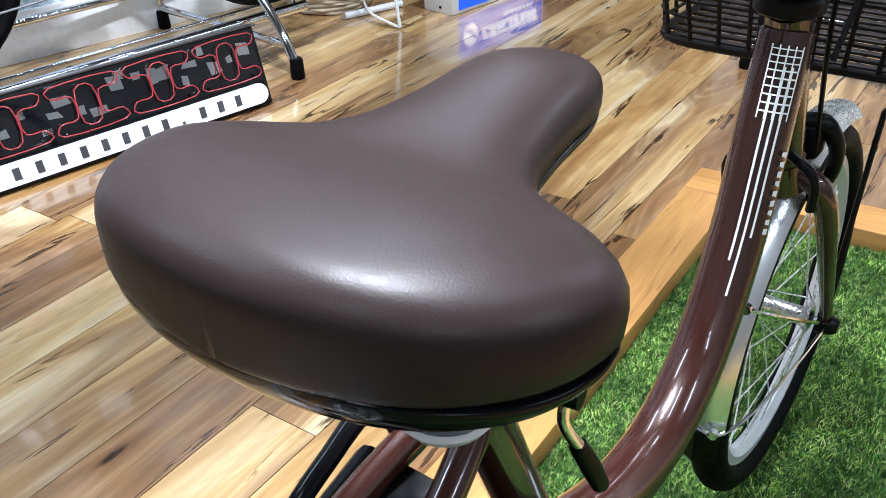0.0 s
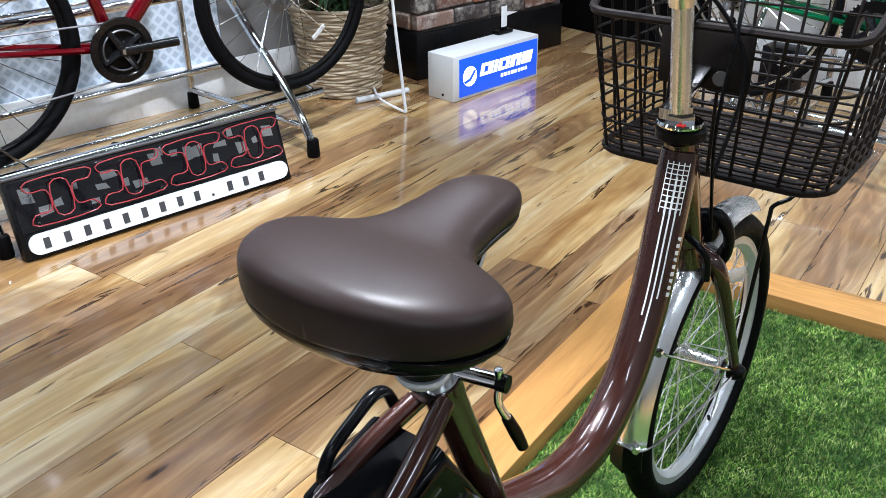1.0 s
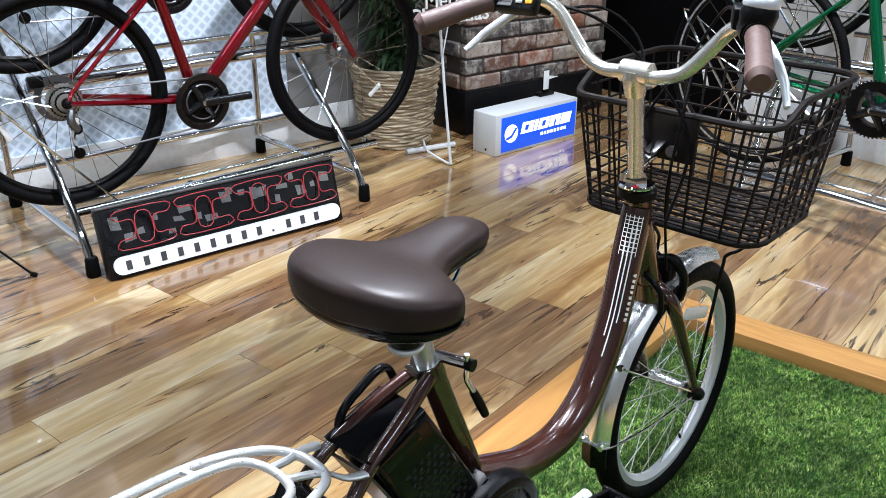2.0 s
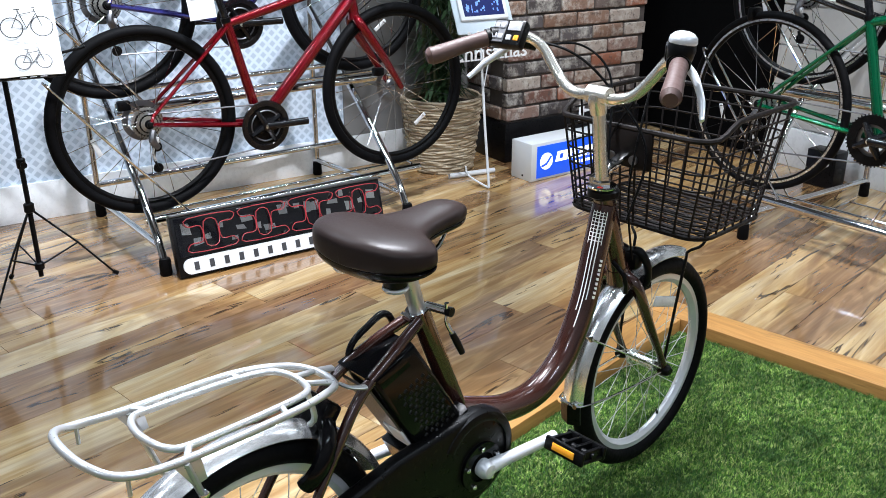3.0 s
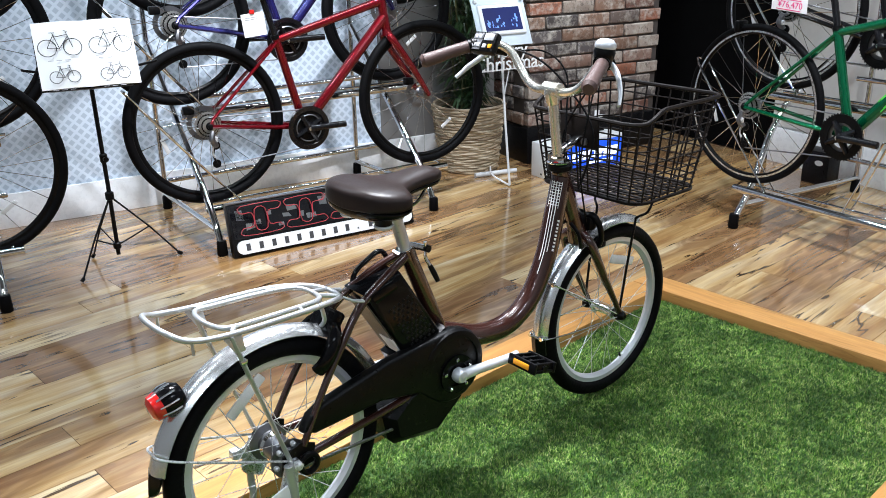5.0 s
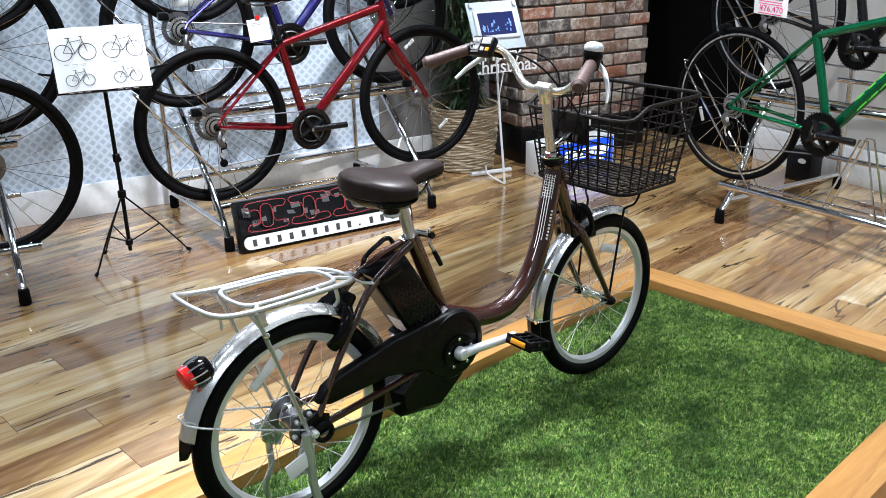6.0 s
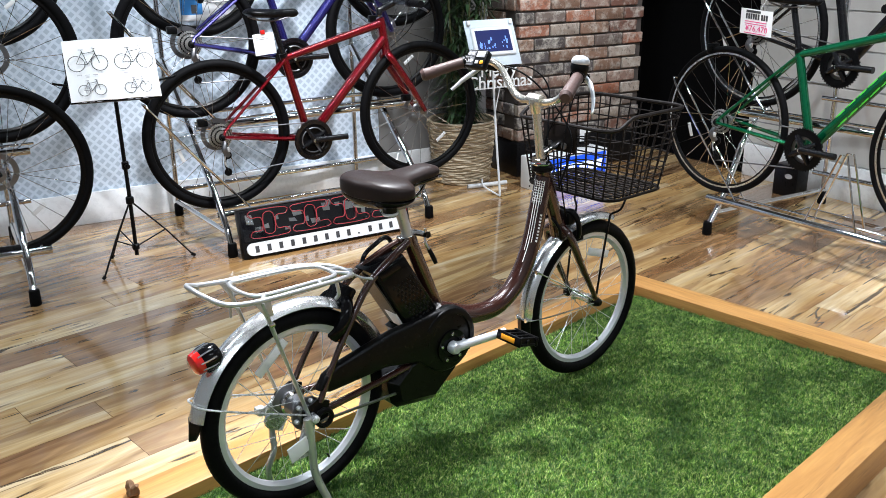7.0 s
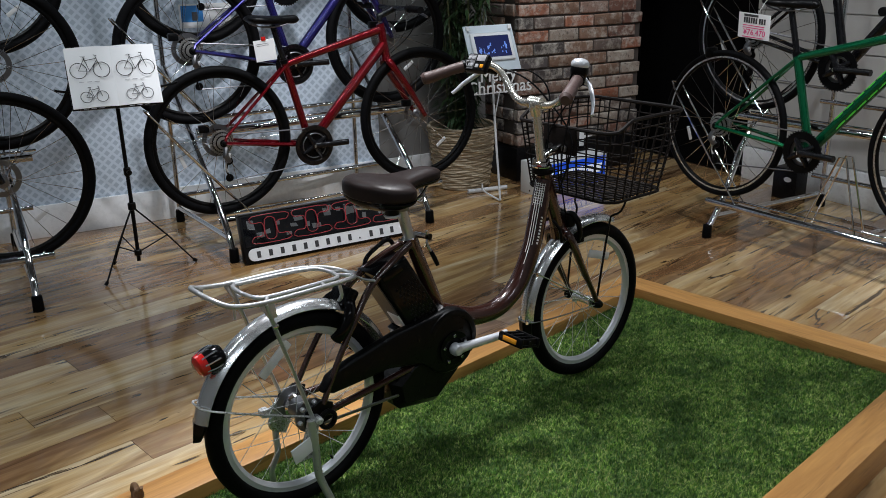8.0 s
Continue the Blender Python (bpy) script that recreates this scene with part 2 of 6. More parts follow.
M_BROWN = surface("brown_metallic_paint", (0.036, 0.0108, 0.0075), 0.24, metal=0.22, coat=0.85, vary=0.04, scale=40, coat_rough=0.03, rough_vary=0.02)
M_BASKET = surface("dark_brown_coated_wire", (0.0080, 0.0054, 0.0047), 0.58, vary=0.10, spec=0.17)
M_CHROME = surface("chrome_plate", (0.72, 0.73, 0.75), 0.08, metal=1.0, vary=0.03, rough_vary=0.02)
M_ALU = surface("brushed_aluminium", (0.80, 0.81, 0.82), 0.28, metal=1.0, vary=0.04, scale=25, rough_vary=0.05)
M_RIM = surface("satin_silver_rim", (0.62, 0.64, 0.67), 0.34, metal=0.35, vary=0.03, scale=30, rough_vary=0.04)
M_SPOKE = surface("bright_steel_spoke", (0.66, 0.67, 0.68), 0.3, metal=0.45, vary=0.03)
M_FENDER = surface("polished_steel_mudguard", (0.80, 0.81, 0.82), 0.24, metal=0.9, vary=0.0, scale=12, rough_vary=0.0)
M_CHAMPAGNE = surface("champagne_anodised_tube", (0.80, 0.77, 0.70), 0.26, metal=0.9, vary=0.0, rough_vary=0.0)
M_SILVER = surface("silver_painted_tube", (0.50, 0.505, 0.51), 0.30, metal=0.60, vary=0.03, rough_vary=0.03)
M_GREYSTEEL = surface("grey_steel", (0.20, 0.20, 0.21), 0.40, metal=1.0, vary=0.10, rough_vary=0.05)
M_GRIP = surface("brown_rubber_grip", (0.075, 0.040, 0.034), 0.55, vary=0.08, bump=0.15, bump_scale=300)
M_RED = surface("red_metallic_paint", (0.155, 0.0010, 0.006), 0.20, metal=0.60, coat=0.8, vary=0.02, scale=3, rough_vary=0.0, spec=0.2)
M_BLUE = surface("deep_blue_violet_paint", (0.013, 0.011, 0.115), 0.26, metal=0.5, coat=0.7, vary=0.02, scale=3, rough_vary=0.0)
M_GREEN = surface("bright_green_paint", (0.001, 0.115, 0.045), 0.20, metal=0.60, coat=0.6, vary=0.02, scale=3, rough_vary=0.0, spec=0.2)
M_LIME = surface("lime_green_decal", (0.08, 0.55, 0.05), 0.35, vary=0.03)
M_DARKPAINT = surface("black_frame_paint", (0.004, 0.004, 0.005), 0.25, coat=0.3, spec=0.25, rough_vary=0.04)
M_PAPER = surface("white_paper", (0.82, 0.83, 0.84), 0.6, vary=0.02, scale=4)
M_SPROCKET = surface("nickel_sprocket", (0.46, 0.46, 0.45), 0.34, metal=0.85, vary=0.10, rough_vary=0.05)
M_GREYKEY = surface("grey_key_plate", (0.16, 0.16, 0.17), 0.4, vary=0.05)
M_DARKLABEL = surface("dark_printed_label", (0.045, 0.042, 0.040), 0.45, vary=0.4, scale=120)
M_INK = surface("grey_printing_ink", (0.05, 0.05, 0.055), 0.6)
M_PALEINK = surface("pale_printing_ink", (0.38, 0.38, 0.40), 0.6)
M_PINK = surface("magenta_printing_ink", (0.70, 0.04, 0.22), 0.6, vary=0.04)
M_REFLECT = surface("clear_reflector", (0.78, 0.79, 0.80), 0.22, vary=0.05, scale=60, bump=0.3, bump_scale=500)
M_AMBER = surface("amber_reflector", (0.75, 0.30, 0.02), 0.2, vary=0.06, scale=60)
M_TAIL = surface("red_lens", (0.55, 0.012, 0.010), 0.15, coat=0.8, vary=0.1, scale=80, bump=0.3, bump_scale=300)
M_WICKER = wicker()
M_LEAF = surface("dark_green_leaf", (0.022, 0.050, 0.015), 0.45, vary=0.4, scale=9)
M_STEM = surface("green_brown_cane", (0.10, 0.11, 0.045), 0.55, vary=0.3)
M_SOIL = surface("potting_soil", (0.03, 0.02, 0.013), 0.95, bump=0.8, bump_scale=80)
M_WHITEBOX = surface("white_powder_coat", (0.74, 0.76, 0.78), 0.4, vary=0.04, scale=6)
M_BOARD = surface("pale_blue_grey_board", (0.58, 0.66, 0.72), 0.4, vary=0.05, scale=6)
M_SIGNBLUE = lettered_glow("lit_blue_panel", (0.008, 0.075, 0.62), 0.9)
M_STRIP = surface("white_opal_strip", (0.88, 0.90, 0.92), 0.35, vary=0.02, scale=8)
M_SIGNWHITE = lettered_glow("lit_white_panel", (0.85, 0.90, 1.0), 1.0)
M_SCREEN = lettered_glow("tablet_screen", (0.004, 0.010, 0.08), 0.35)
M_SCREENDOT = lettered_glow("tablet_screen_lights", (0.15, 0.28, 0.75), 0.6)
M_NEON = surface("unlit_red_neon_tube", (0.36, 0.04, 0.05), 0.2, coat=0.5, vary=0.1)
M_MIRROR = surface("mirror_acrylic", (0.74, 0.77, 0.80), 0.05, metal=0.95, vary=0.03, rough_vary=0.02)
M_GLASSBLACK = surface("black_acrylic", (0.006, 0.006, 0.008), 0.06, coat=0.5, rough_vary=0.03)
M_BARK = surface("driftwood", (0.16, 0.085, 0.038), 0.8, vary=0.6, scale=25, bump=0.7, bump_scale=70)
M_STICKER = surface("blue_sticker", (0.04, 0.22, 0.55), 0.4, vary=0.05)

# ---------------------------------------------------------------- mesh helpers
def part(name, bm, material, parent=None, label="", at=None, sharp=40):
    """Links a bmesh as one mesh object under a thing or a part."""
    me = bpy.data.meshes.new(name)
    bm.normal_update()
    bm.to_mesh(me)
    bm.free()
    me.materials.append(material)
    me.shade_smooth()
    me.set_sharp_from_angle(angle=radians(sharp))
    ob = new(name, me)
    ob.parent = parent
    if at is not None:
        ob.matrix_basis = at
    if label:
        ob["label"] = label
    return ob


def again(ob, at, parent=None, name=None):
    """One more object on the mesh of ob."""
    o = new(name or ob.name.split(".")[0], ob.data)
    o.parent = parent or ob.parent
    o.matrix_basis = at
    return o


def thing(name, label, category, at=None, group="", kind=""):
    ob = new(name)
    ob.empty_display_size = 0.05
    if at is not None:
        ob.matrix_basis = at
    return tagged(ob, label, category, group, kind)


def catmull(pts, n, closed=False):
    p = [Vector(q) for q in pts]
    out, k = [], len(p)
    for i in range(k if closed else k - 1):
        a, b, c, d = (p[(i - 1) % k], p[i], p[(i + 1) % k], p[(i + 2) % k]) if closed else (p[max(i - 1, 0)], p[i], p[i + 1], p[min(i + 2, k - 1)])
        for j in range(n):
            t = j / n
            out.append(0.5 * ((2 * b) + (c - a) * t + (2 * a - 5 * b + 4 * c - d) * t * t + (3 * b - a - 3 * c + d) * t ** 3))
    if not closed:
        out.append(p[-1])
    return out


def tube(bm, pts, r, seg=8, curve=0, closed=False, flat=1.0, side=None):
    """A swept round tube; r is one radius or one for each point; flat squeezes it along the frame's second axis."""
    pts = [Vector(q) for q in pts]
    rs = list(r) if isinstance(r, (list, tuple)) else [r] * len(pts)
    if curve:
        k = len(pts)
        rr = []
        for i in range(k if closed else k - 1):
            rr += [rs[i] + (rs[(i + 1) % k] - rs[i]) * j / curve for j in range(curve)]
        if not closed:
            rr.append(rs[-1])
        pts, rs = catmull(pts, curve, closed), rr
    k = len(pts)
    ring, prev = [], None
    for i, q in enumerate(pts):
        if closed:
            d = (pts[(i + 1) % k] - pts[i - 1]).normalized()
        else:
            d = (pts[min(i + 1, k - 1)] - pts[max(i - 1, 0)]).normalized()
        if prev is None:
            up = Vector(side) if side else (Vector((1, 0, 0)) if abs(d.x) < 0.9 else Vector((0, 0, 1)))
        else:
            up = prev
        a = (up - d * up.dot(d)).normalized()
        prev = a
        b = d.cross(a)
        ring.append([bm.verts.new(q + (a * math.cos(2 * math.pi * j / seg) + b * flat * math.sin(2 * math.pi * j / seg)) * rs[i]) for j in range(seg)])
    for i in range(k if closed else k - 1):
        u, v = ring[i], ring[(i + 1) % k]
        for j in range(seg):
            bm.faces.new((u[j], u[(j + 1) % seg], v[(j + 1) % seg], v[j]))
    if not closed:
        bm.faces.new(ring[0][::-1])
        bm.faces.new(ring[-1])
    return bm


def rod(pts, r, seg=8, curve=0, closed=False, flat=1.0):
    return tube(bmesh.new(), pts, r, seg, curve, closed, flat)


def box(bm, lo, hi, bevel=0.0, steps=2):
    c = [(a + b) / 2 for a, b in zip(lo, hi)]
    s = [abs(b - a) for a, b in zip(lo, hi)]
    made = bmesh.ops.create_cube(bm, size=1, matrix=Matrix.Translation(c) @ Matrix.Diagonal((*s, 1)))
    if bevel:
        edges = {e for v in made["verts"] for e in v.link_edges}
        bmesh.ops.bevel(bm, geom=list(edges), offset=bevel, segments=steps, affect="EDGES", profile=0.5)
    return bm


def slab(lo, hi, bevel=0.0, steps=2):
    return box(bmesh.new(), lo, hi, bevel, steps)


def prism(poly, x0, x1, bevel=0.0, steps=2):
    """A side outline in (y, z), given thickness from x0 to x1."""
    bm = bmesh.new()
    a = [bm.verts.new((x0, y, z)) for y, z in poly]
    b = [bm.verts.new((x1, y, z)) for y, z in poly]
    n = len(poly)
    bm.faces.new(a)
    bm.faces.new(b[::-1])
    for i in range(n):
        bm.faces.new((a[i], b[i], b[(i + 1) % n], a[(i + 1) % n]))
    bmesh.ops.recalc_face_normals(bm, faces=bm.faces)
    if bevel:
        edges = [e for e in bm.edges if e.verts[0].co.x == e.verts[1].co.x]
        bmesh.ops.bevel(bm, geom=edges, offset=bevel, segments=steps, affect="EDGES", profile=0.5)
    return bm


def lathe(bm, profile, seg=24, axis="x", at=(0, 0, 0)):
    """Turns (radius, place along the axis) round the axis."""
    rows = []
    for r, h in profile:
        row = []
        for j in range(seg):
            a = 2 * math.pi * j / seg
            c, s = r * math.cos(a), r * math.sin(a)
            co = {"x": (h, c, s), "y": (c, h, s), "z": (c, s, h)}[axis]
            row.append(bm.verts.new(Vector(co) + Vector(at)))
        rows.append(row)
    for u, v in zip(rows, rows[1:]):
        for j in range(seg):
            bm.faces.new((u[j], u[(j + 1) % seg], v[(j + 1) % seg], v[j]))
    bm.faces.new(rows[0][::-1])
    bm.faces.new(rows[-1])
    bmesh.ops.recalc_face_normals(bm, faces=bm.faces)
    return bm


def turned(profile, seg=24, axis="x", at=(0, 0, 0)):
    return lathe(bmesh.new(), profile, seg, axis, at)


def ring(R, section, seg=48, a0=0.0, a1=360.0):
    """Sweeps a closed cross-section of (x, radial offset) round the x axis; angles from +y towards +z."""
    bm = bmesh.new()
    full = abs(a1 - a0) >= 360
    n = seg if full else seg + 1
    rows = []
    for i in range(n):
        a = radians(a0 + (a1 - a0) * i / seg)
        rows.append([bm.verts.new((x, (R + d) * math.cos(a), (R + d) * math.sin(a))) for x, d in section])
    k = len(section)
    for i in range(seg):
        u, v = rows[i], rows[(i + 1) % n]
        for j in range(k):
            bm.faces.new((u[j], u[(j + 1) % k], v[(j + 1) % k], v[j]))
    if not full:
        bm.faces.new(rows[0])
        bm.faces.new(rows[-1][::-1])
    bmesh.ops.recalc_face_normals(bm, faces=bm.faces)
    return bm


def circle_section(r, n=8, squash=1.0):
    return [(r * math.cos(2 * math.pi * j / n) * squash, r * math.sin(2 * math.pi * j / n)) for j in range(n)]


def words(text, size, depth, material, parent, at, label="", align="CENTER"):
    """Raised lettering in the built-in font, as a mesh."""
    cu = bpy.data.curves.new("lettering", "FONT")
    cu.body, cu.size, cu.extrude, cu.align_x, cu.align_y, cu.resolution_u = text, size, depth, align, "CENTER", 3
    tmp = bpy.data.objects.new("lettering", cu)
    me = bpy.data.meshes.new_from_object(tmp)
    bpy.data.objects.remove(tmp)
    me.materials.clear()
    me.materials.append(material)
    ob = new("lettering", me)
    ob.parent, ob.matrix_basis = parent, at
    if label:
        ob["label"] = label
    return ob

# ---------------------------------------------------------------- the room
FLOOR_TURN = pose(0, 0, 0, 0, 0, 14.6)


def room():
    YP = 1.620
    WX, WY = -2.733, 3.603          # plate-papered wall, siding wall
    tagged(part("floor", slab((-2.84, -3.32, -0.06), (3.52, 3.70, -0.012)), M_SUBFLOOR), "hickory plank floor of a bicycle shop", "floor", kind="structure")
    tagged(part("wall_west", slab((WX - 0.12, -3.2, 0), (WX, WY, 2.9)), M_PLATE), "wall papered in grey-blue checker-plate pattern", "wall", kind="structure")
    # plain grey panel; the shade that lies on it is put into its colour
    tagged(part("wall_panel", slab((WX + 0.0005, YP, 0.1655), (WX + 0.012, 2.370, 2.9)), M_PANEL), "plain grey wall panel, darkened by painted shade, beside the checker-plate paper", "wall", kind="structure")
    base = tagged(part("baseboard", slab((WX, -3.2, 0), (WX + 0.018, 2.369, 0.165), 0.003), M_WHITEBASE), "tall glossy white skirting board under the checker-plate wall", "baseboard", kind="structure")
    tagged(part("wall_north", slab((-1.70, WY, 0), (3.4, WY + 0.12, 2.9)), M_PLASTER), "wall clad in pale grey-white horizontal boards", "wall", kind="structure")
    for i in range(14):
        z0 = 0.20 + i * 0.20
        if z0 > 2.7:
            break
        part("siding_board", slab((-1.70, WY - 0.014, z0 + 0.003), (3.4, WY - 0.001, z0 + 0.197), 0.002, 1), M_SIDING, bpy.data.objects["wall_north"])
    tagged(part("baseboard_north", slab((-1.70, WY - 0.03, 0), (3.4, WY - 0.001, 0.195), 0.004), M_WHITEBASE), "white skirting board under the boarded wall", "baseboard", kind="structure")
    tagged(part("wall_niche", slab((-2.84, WY + 0.02, 0), (-1.701, WY + 0.12, 2.9)), M_BLACKWALL), "matt black wall panel beside the brick pillar", "wall", kind="structure")
    tagged(part("wall_recess", slab((WX + 0.0005, 3.312, 0), (WX + 0.02, WY + 0.018, 2.9)), M_BLACKWALL), "matt black recess wall behind the brick pillar", "wall", kind="structure")
    # east and south walls and ceiling are unseen; their dark tones cut bounced fill
    tagged(part("wall_east", slab((3.4, -3.2, 0), (3.52, WY + 0.12, 2.9)), M_FARWALL), "unseen plain grey wall that closes the room", "wall", kind="structure")
    tagged(part("wall_south", slab((-2.84, -3.32, 0), (3.52, -3.2, 2.9)), M_FARWALL), "unseen plain grey wall that closes the room", "wall", kind="structure")
    tagged(part("ceiling", slab((-2.84, -3.32, 2.9), (3.52, WY + 0.12, 3.0)), M_CEIL), "unseen dark grey ceiling over the shop", "ceiling", kind="structure")


room()

PX0, PX1, PY0, PY1 = -2.74, -2.37, 2.3715, 3.305   # the brick pillar's plan


def pillar():
    p = tagged(part("pillar", slab((PX0, PY0 + 0.008, 0), (PX1 - 0.008, PY1 - 0.006, 2.9)), M_MORTAR), "brick-faced pillar of mixed red, brown, grey and whitish old bricks", "pillar", kind="structure")
    part("base", slab((PX0, PY0 - 0.012, 0), (PX1 + 0.012, PY1 - 0.004, 0.205), 0.004), M_BLACKBASE, p, "black lacquered plinth")
    return p


PILLAR = pillar()


# ---------------------------------------------------------------- turf bed
def turf_bed():
    L, R, F, N, W = -0.099, 1.120, 1.755, -1.70, 0.107
    BASE = 0.058                    # the turf lies on a low platform
    bed = tagged(part("turf_bed", slab((L + W, N + W, 0.002), (R - W, F - W, BASE + 0.001)), M_TURFBACK, at=FLOOR_TURN), "display bed of bright green artificial grass framed by honey-coloured boards", "lawn", kind="structure")
    H = 0.100
    for lo, hi in (((L, N, 0.0), (L + W, F - W - 0.001, H)), ((R - W, N, 0.0), (R, F - W - 0.001, H)), ((L, F - W, 0.0), (R, F, H)), ((L + W + 0.001, N, 0.0), (R - W - 0.001, N + W, H))):
        longx = hi[0] - lo[0] > hi[1] - lo[1]
        c = [(a + b) / 2 for a, b in zip(lo, hi)]
        s = [(b - a) / 2 for a, b in zip(lo, hi)]
        if not longx:
            s[0], s[1] = s[1], s[0]
        bm = slab((-s[0], -s[1], -s[2]), (s[0], s[1], s[2]), 0.003)
        part("border_board", bm, M_BORDER, bed, "honey-coloured oiled wooden board", pose(*c, 0, 0, 0 if longx else 90))
    # blades
    rng = np.random.default_rng(5)
    n = 520000
    x = rng.uniform(L + W + 0.002, R - W - 0.002, n)
    y = rng.uniform(N + W + 0.002, F - W - 0.002, n)
    h = rng.uniform(0.005, 0.013, n) * (0.88 + 0.32 * np.sin(x * 143 + 1.7 * np.sin(y * 97)) * np.sin(y * 131 + 1.3 * np.sin(x * 83)))
    a = rng.uniform(0, 2 * np.pi, n)
    lean = rng.uniform(0.002, 0.011, n)
    bend = 1.1 + 1.1 * np.sin(x * 210 + 2 * np.sin(y * 171)) * np.sin(y * 193 + x * 69) + 1.5 * rng.standard_normal(n)
    w = rng.uniform(0.0006, 0.0011, n)
    dx, dy = np.cos(a) * w, np.sin(a) * w
    lx, ly = np.cos(bend) * lean, np.sin(bend) * lean
    z0 = np.full(n, BASE)
    v = np.empty((n, 5, 3))
    v[:, 0] = np.stack([x - dx, y - dy, z0], 1)
    v[:, 1] = np.stack([x + dx, y + dy, z0], 1)
    v[:, 2] = np.stack([x + dx + lx * 0.4, y + dy + ly * 0.4, z0 + h * 0.6], 1)
    v[:, 3] = np.stack([x - dx + lx * 0.4, y - dy + ly * 0.4, z0 + h * 0.6], 1)
    v[:, 4] = np.stack([x + lx, y + ly, z0 + h], 1)
    i = np.arange(n)[:, None] * 5
    me = bpy.data.meshes.new("grass")
    me.vertices.add(n * 5)
    me.vertices.foreach_set("co", v.ravel())
    loops = np.concatenate([i + np.array([[0, 1, 2, 3]]), i + np.array([[3, 2, 4]])], 1).ravel()
    me.loops.add(len(loops))
    me.loops.foreach_set("vertex_index", loops.astype(np.int32))
    me.polygons.add(n * 2)
    me.polygons.foreach_set("loop_start", (np.arange(n)[:, None] * 7 + np.array([[0, 4]])).ravel().astype(np.int32))
    me.update(calc_edges=True)
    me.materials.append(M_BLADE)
    g = new("grass", me)
    g.parent = bed
    tagged(g, "bright green artificial grass blades with a few straw-coloured ones", kind="stuff")


turf_bed()


def driftwood():
    t = thing("driftwood", "small rough piece of brown driftwood on the board edge", "wood", pose(0.040, -0.360, 0.100, 0, 0, 20))
    bm = rod([(0.010, 0, 0.004), (0.0, 0.002, 0.014), (-0.008, 0.003, 0.022), (-0.014, 0.004, 0.031), (-0.018, 0.005, 0.036)], [0.013, 0.013, 0.011, 0.0095, 0.006], 10, 4)
    for v in bm.verts:
        v.co += noise.noise_vector(v.co * 70) * 0.004
    part("trunk", bm, M_BARK, t)
    bm = rod([(-0.006, 0.0, 0.004), (0.008, 0.002, 0.014), (0.014, 0.003, 0.026), (0.019, 0.004, 0.036)], [0.011, 0.011, 0.009, 0.005], 10, 4)
    for v in bm.verts:
        v.co += noise.noise_vector(v.co * 70) * 0.004
    part("branch", bm, M_BARK, t)


driftwood()

# ---------------------------------------------------------------- wheels
def spoked_wheel(parent, at, R, tyre_r, rim_mat, hub_r, hub_half, spokes, rim_w=0.012, rim_h=0.016, tyre_mat=None, name="wheel", spoke_r=0.0011, hub_mat=None):
    tyre_mat = tyre_mat or M_RUBBER
    rr = R - tyre_r * 1.75
    sec = [(-rim_w, 0.006), (-rim_w * 0.8, 0.0), (-rim_w * 0.9, -rim_h * 0.55), (-0.003, -rim_h), (0.003, -rim_h), (rim_w * 0.9, -rim_h * 0.55), (rim_w * 0.8, 0.0), (rim_w, 0.006)]
    wheel = part(name, ring(rr, sec, 64), rim_mat, parent, "", at)
    tr = R - tyre_r
    tsec = [(math.cos(a) * tyre_r * 0.98, math.sin(a) * tyre_r * (1.0 if math.sin(a) > 0 else 0.85)) for a in (radians(k * 30 + 15) for k in range(12))]
    part("tyre", ring(tr, tsec, 72), tyre_mat, wheel)
    h = hub_half
    part("hub", turned([(0.004, -h - 0.018), (0.005, -h), (hub_r * 1.5, -h + 0.004), (hub_r * 1.5, -h + 0.009), (hub_r, -h + 0.016), (hub_r, h - 0.016), (hub_r * 1.5, h - 0.009), (hub_r * 1.5, h - 0.004), (0.005, h), (0.004, h + 0.018)], 16), hub_mat or M_ALU, wheel)
    ri = rr - rim_h
    first = {}
    for k in range(spokes):
        a = 2 * math.pi * k / spokes
        s, skew = (1 if k % 2 else -1), (1 if (k // 2) % 2 else -1)
        if (s, skew) not in first:
            bm = rod([(s * (h - 0.006), hub_r * 1.4 * math.cos(skew * 1.2), hub_r * 1.4 * math.sin(skew * 1.2)), (s * 0.002, ri, 0)], spoke_r, 4)
            first[s, skew] = part("spoke", bm, M_SPOKE if rim_mat is M_RIM else M_CHROME, wheel, "", pose(0, 0, 0, math.degrees(a)))
        else:
            again(first[s, skew], pose(0, 0, 0, math.degrees(a)), wheel)
    return wheel


def fender(parent, at, R, a0, a1, half, name="mudguard", mat=None, tip=0.0):
    t = 0.0012
    sec = []
    n = 9
    for k in range(n):
        u = -1 + 2 * k / (n - 1)
        sec.append((u * half, -0.018 * abs(u) ** 2.2))
    sec += [(x * 0.97, d - t * 1.6) for x, d in reversed(sec)]
    bm = ring(R, sec, 40, a0, a1)
    for v in bm.verts:
        a = math.degrees(math.atan2(v.co.z, v.co.y))
        if tip and a < a0 + tip:
            v.co.x *= max(0.12, 1 - ((a0 + tip - a) / tip) ** 2) ** 0.5
    return part(name, bm, mat or M_FENDER, parent, "", at)


# ---------------------------------------------------------------- the electric bicycle
def saddle_mesh(bm, rows, power=2.5, seg=28):
    """Rows of (y, half width, top z, bottom z): rounded sections across, closed at both ends."""
    out = []
    for y, w, zt, zb in rows:
        c, h = (zt + zb) / 2, (zt - zb) / 2
        r = []
        for j in range(seg):
            a = 2 * math.pi * j / seg
            ca, sa = math.cos(a), math.sin(a)
            r.append(bm.verts.new((w * math.copysign(abs(ca) ** (2 / power), ca), y, c + h * math.copysign(abs(sa) ** (2 / power), sa))))
        out.append(r)
    return skin(bm, out)


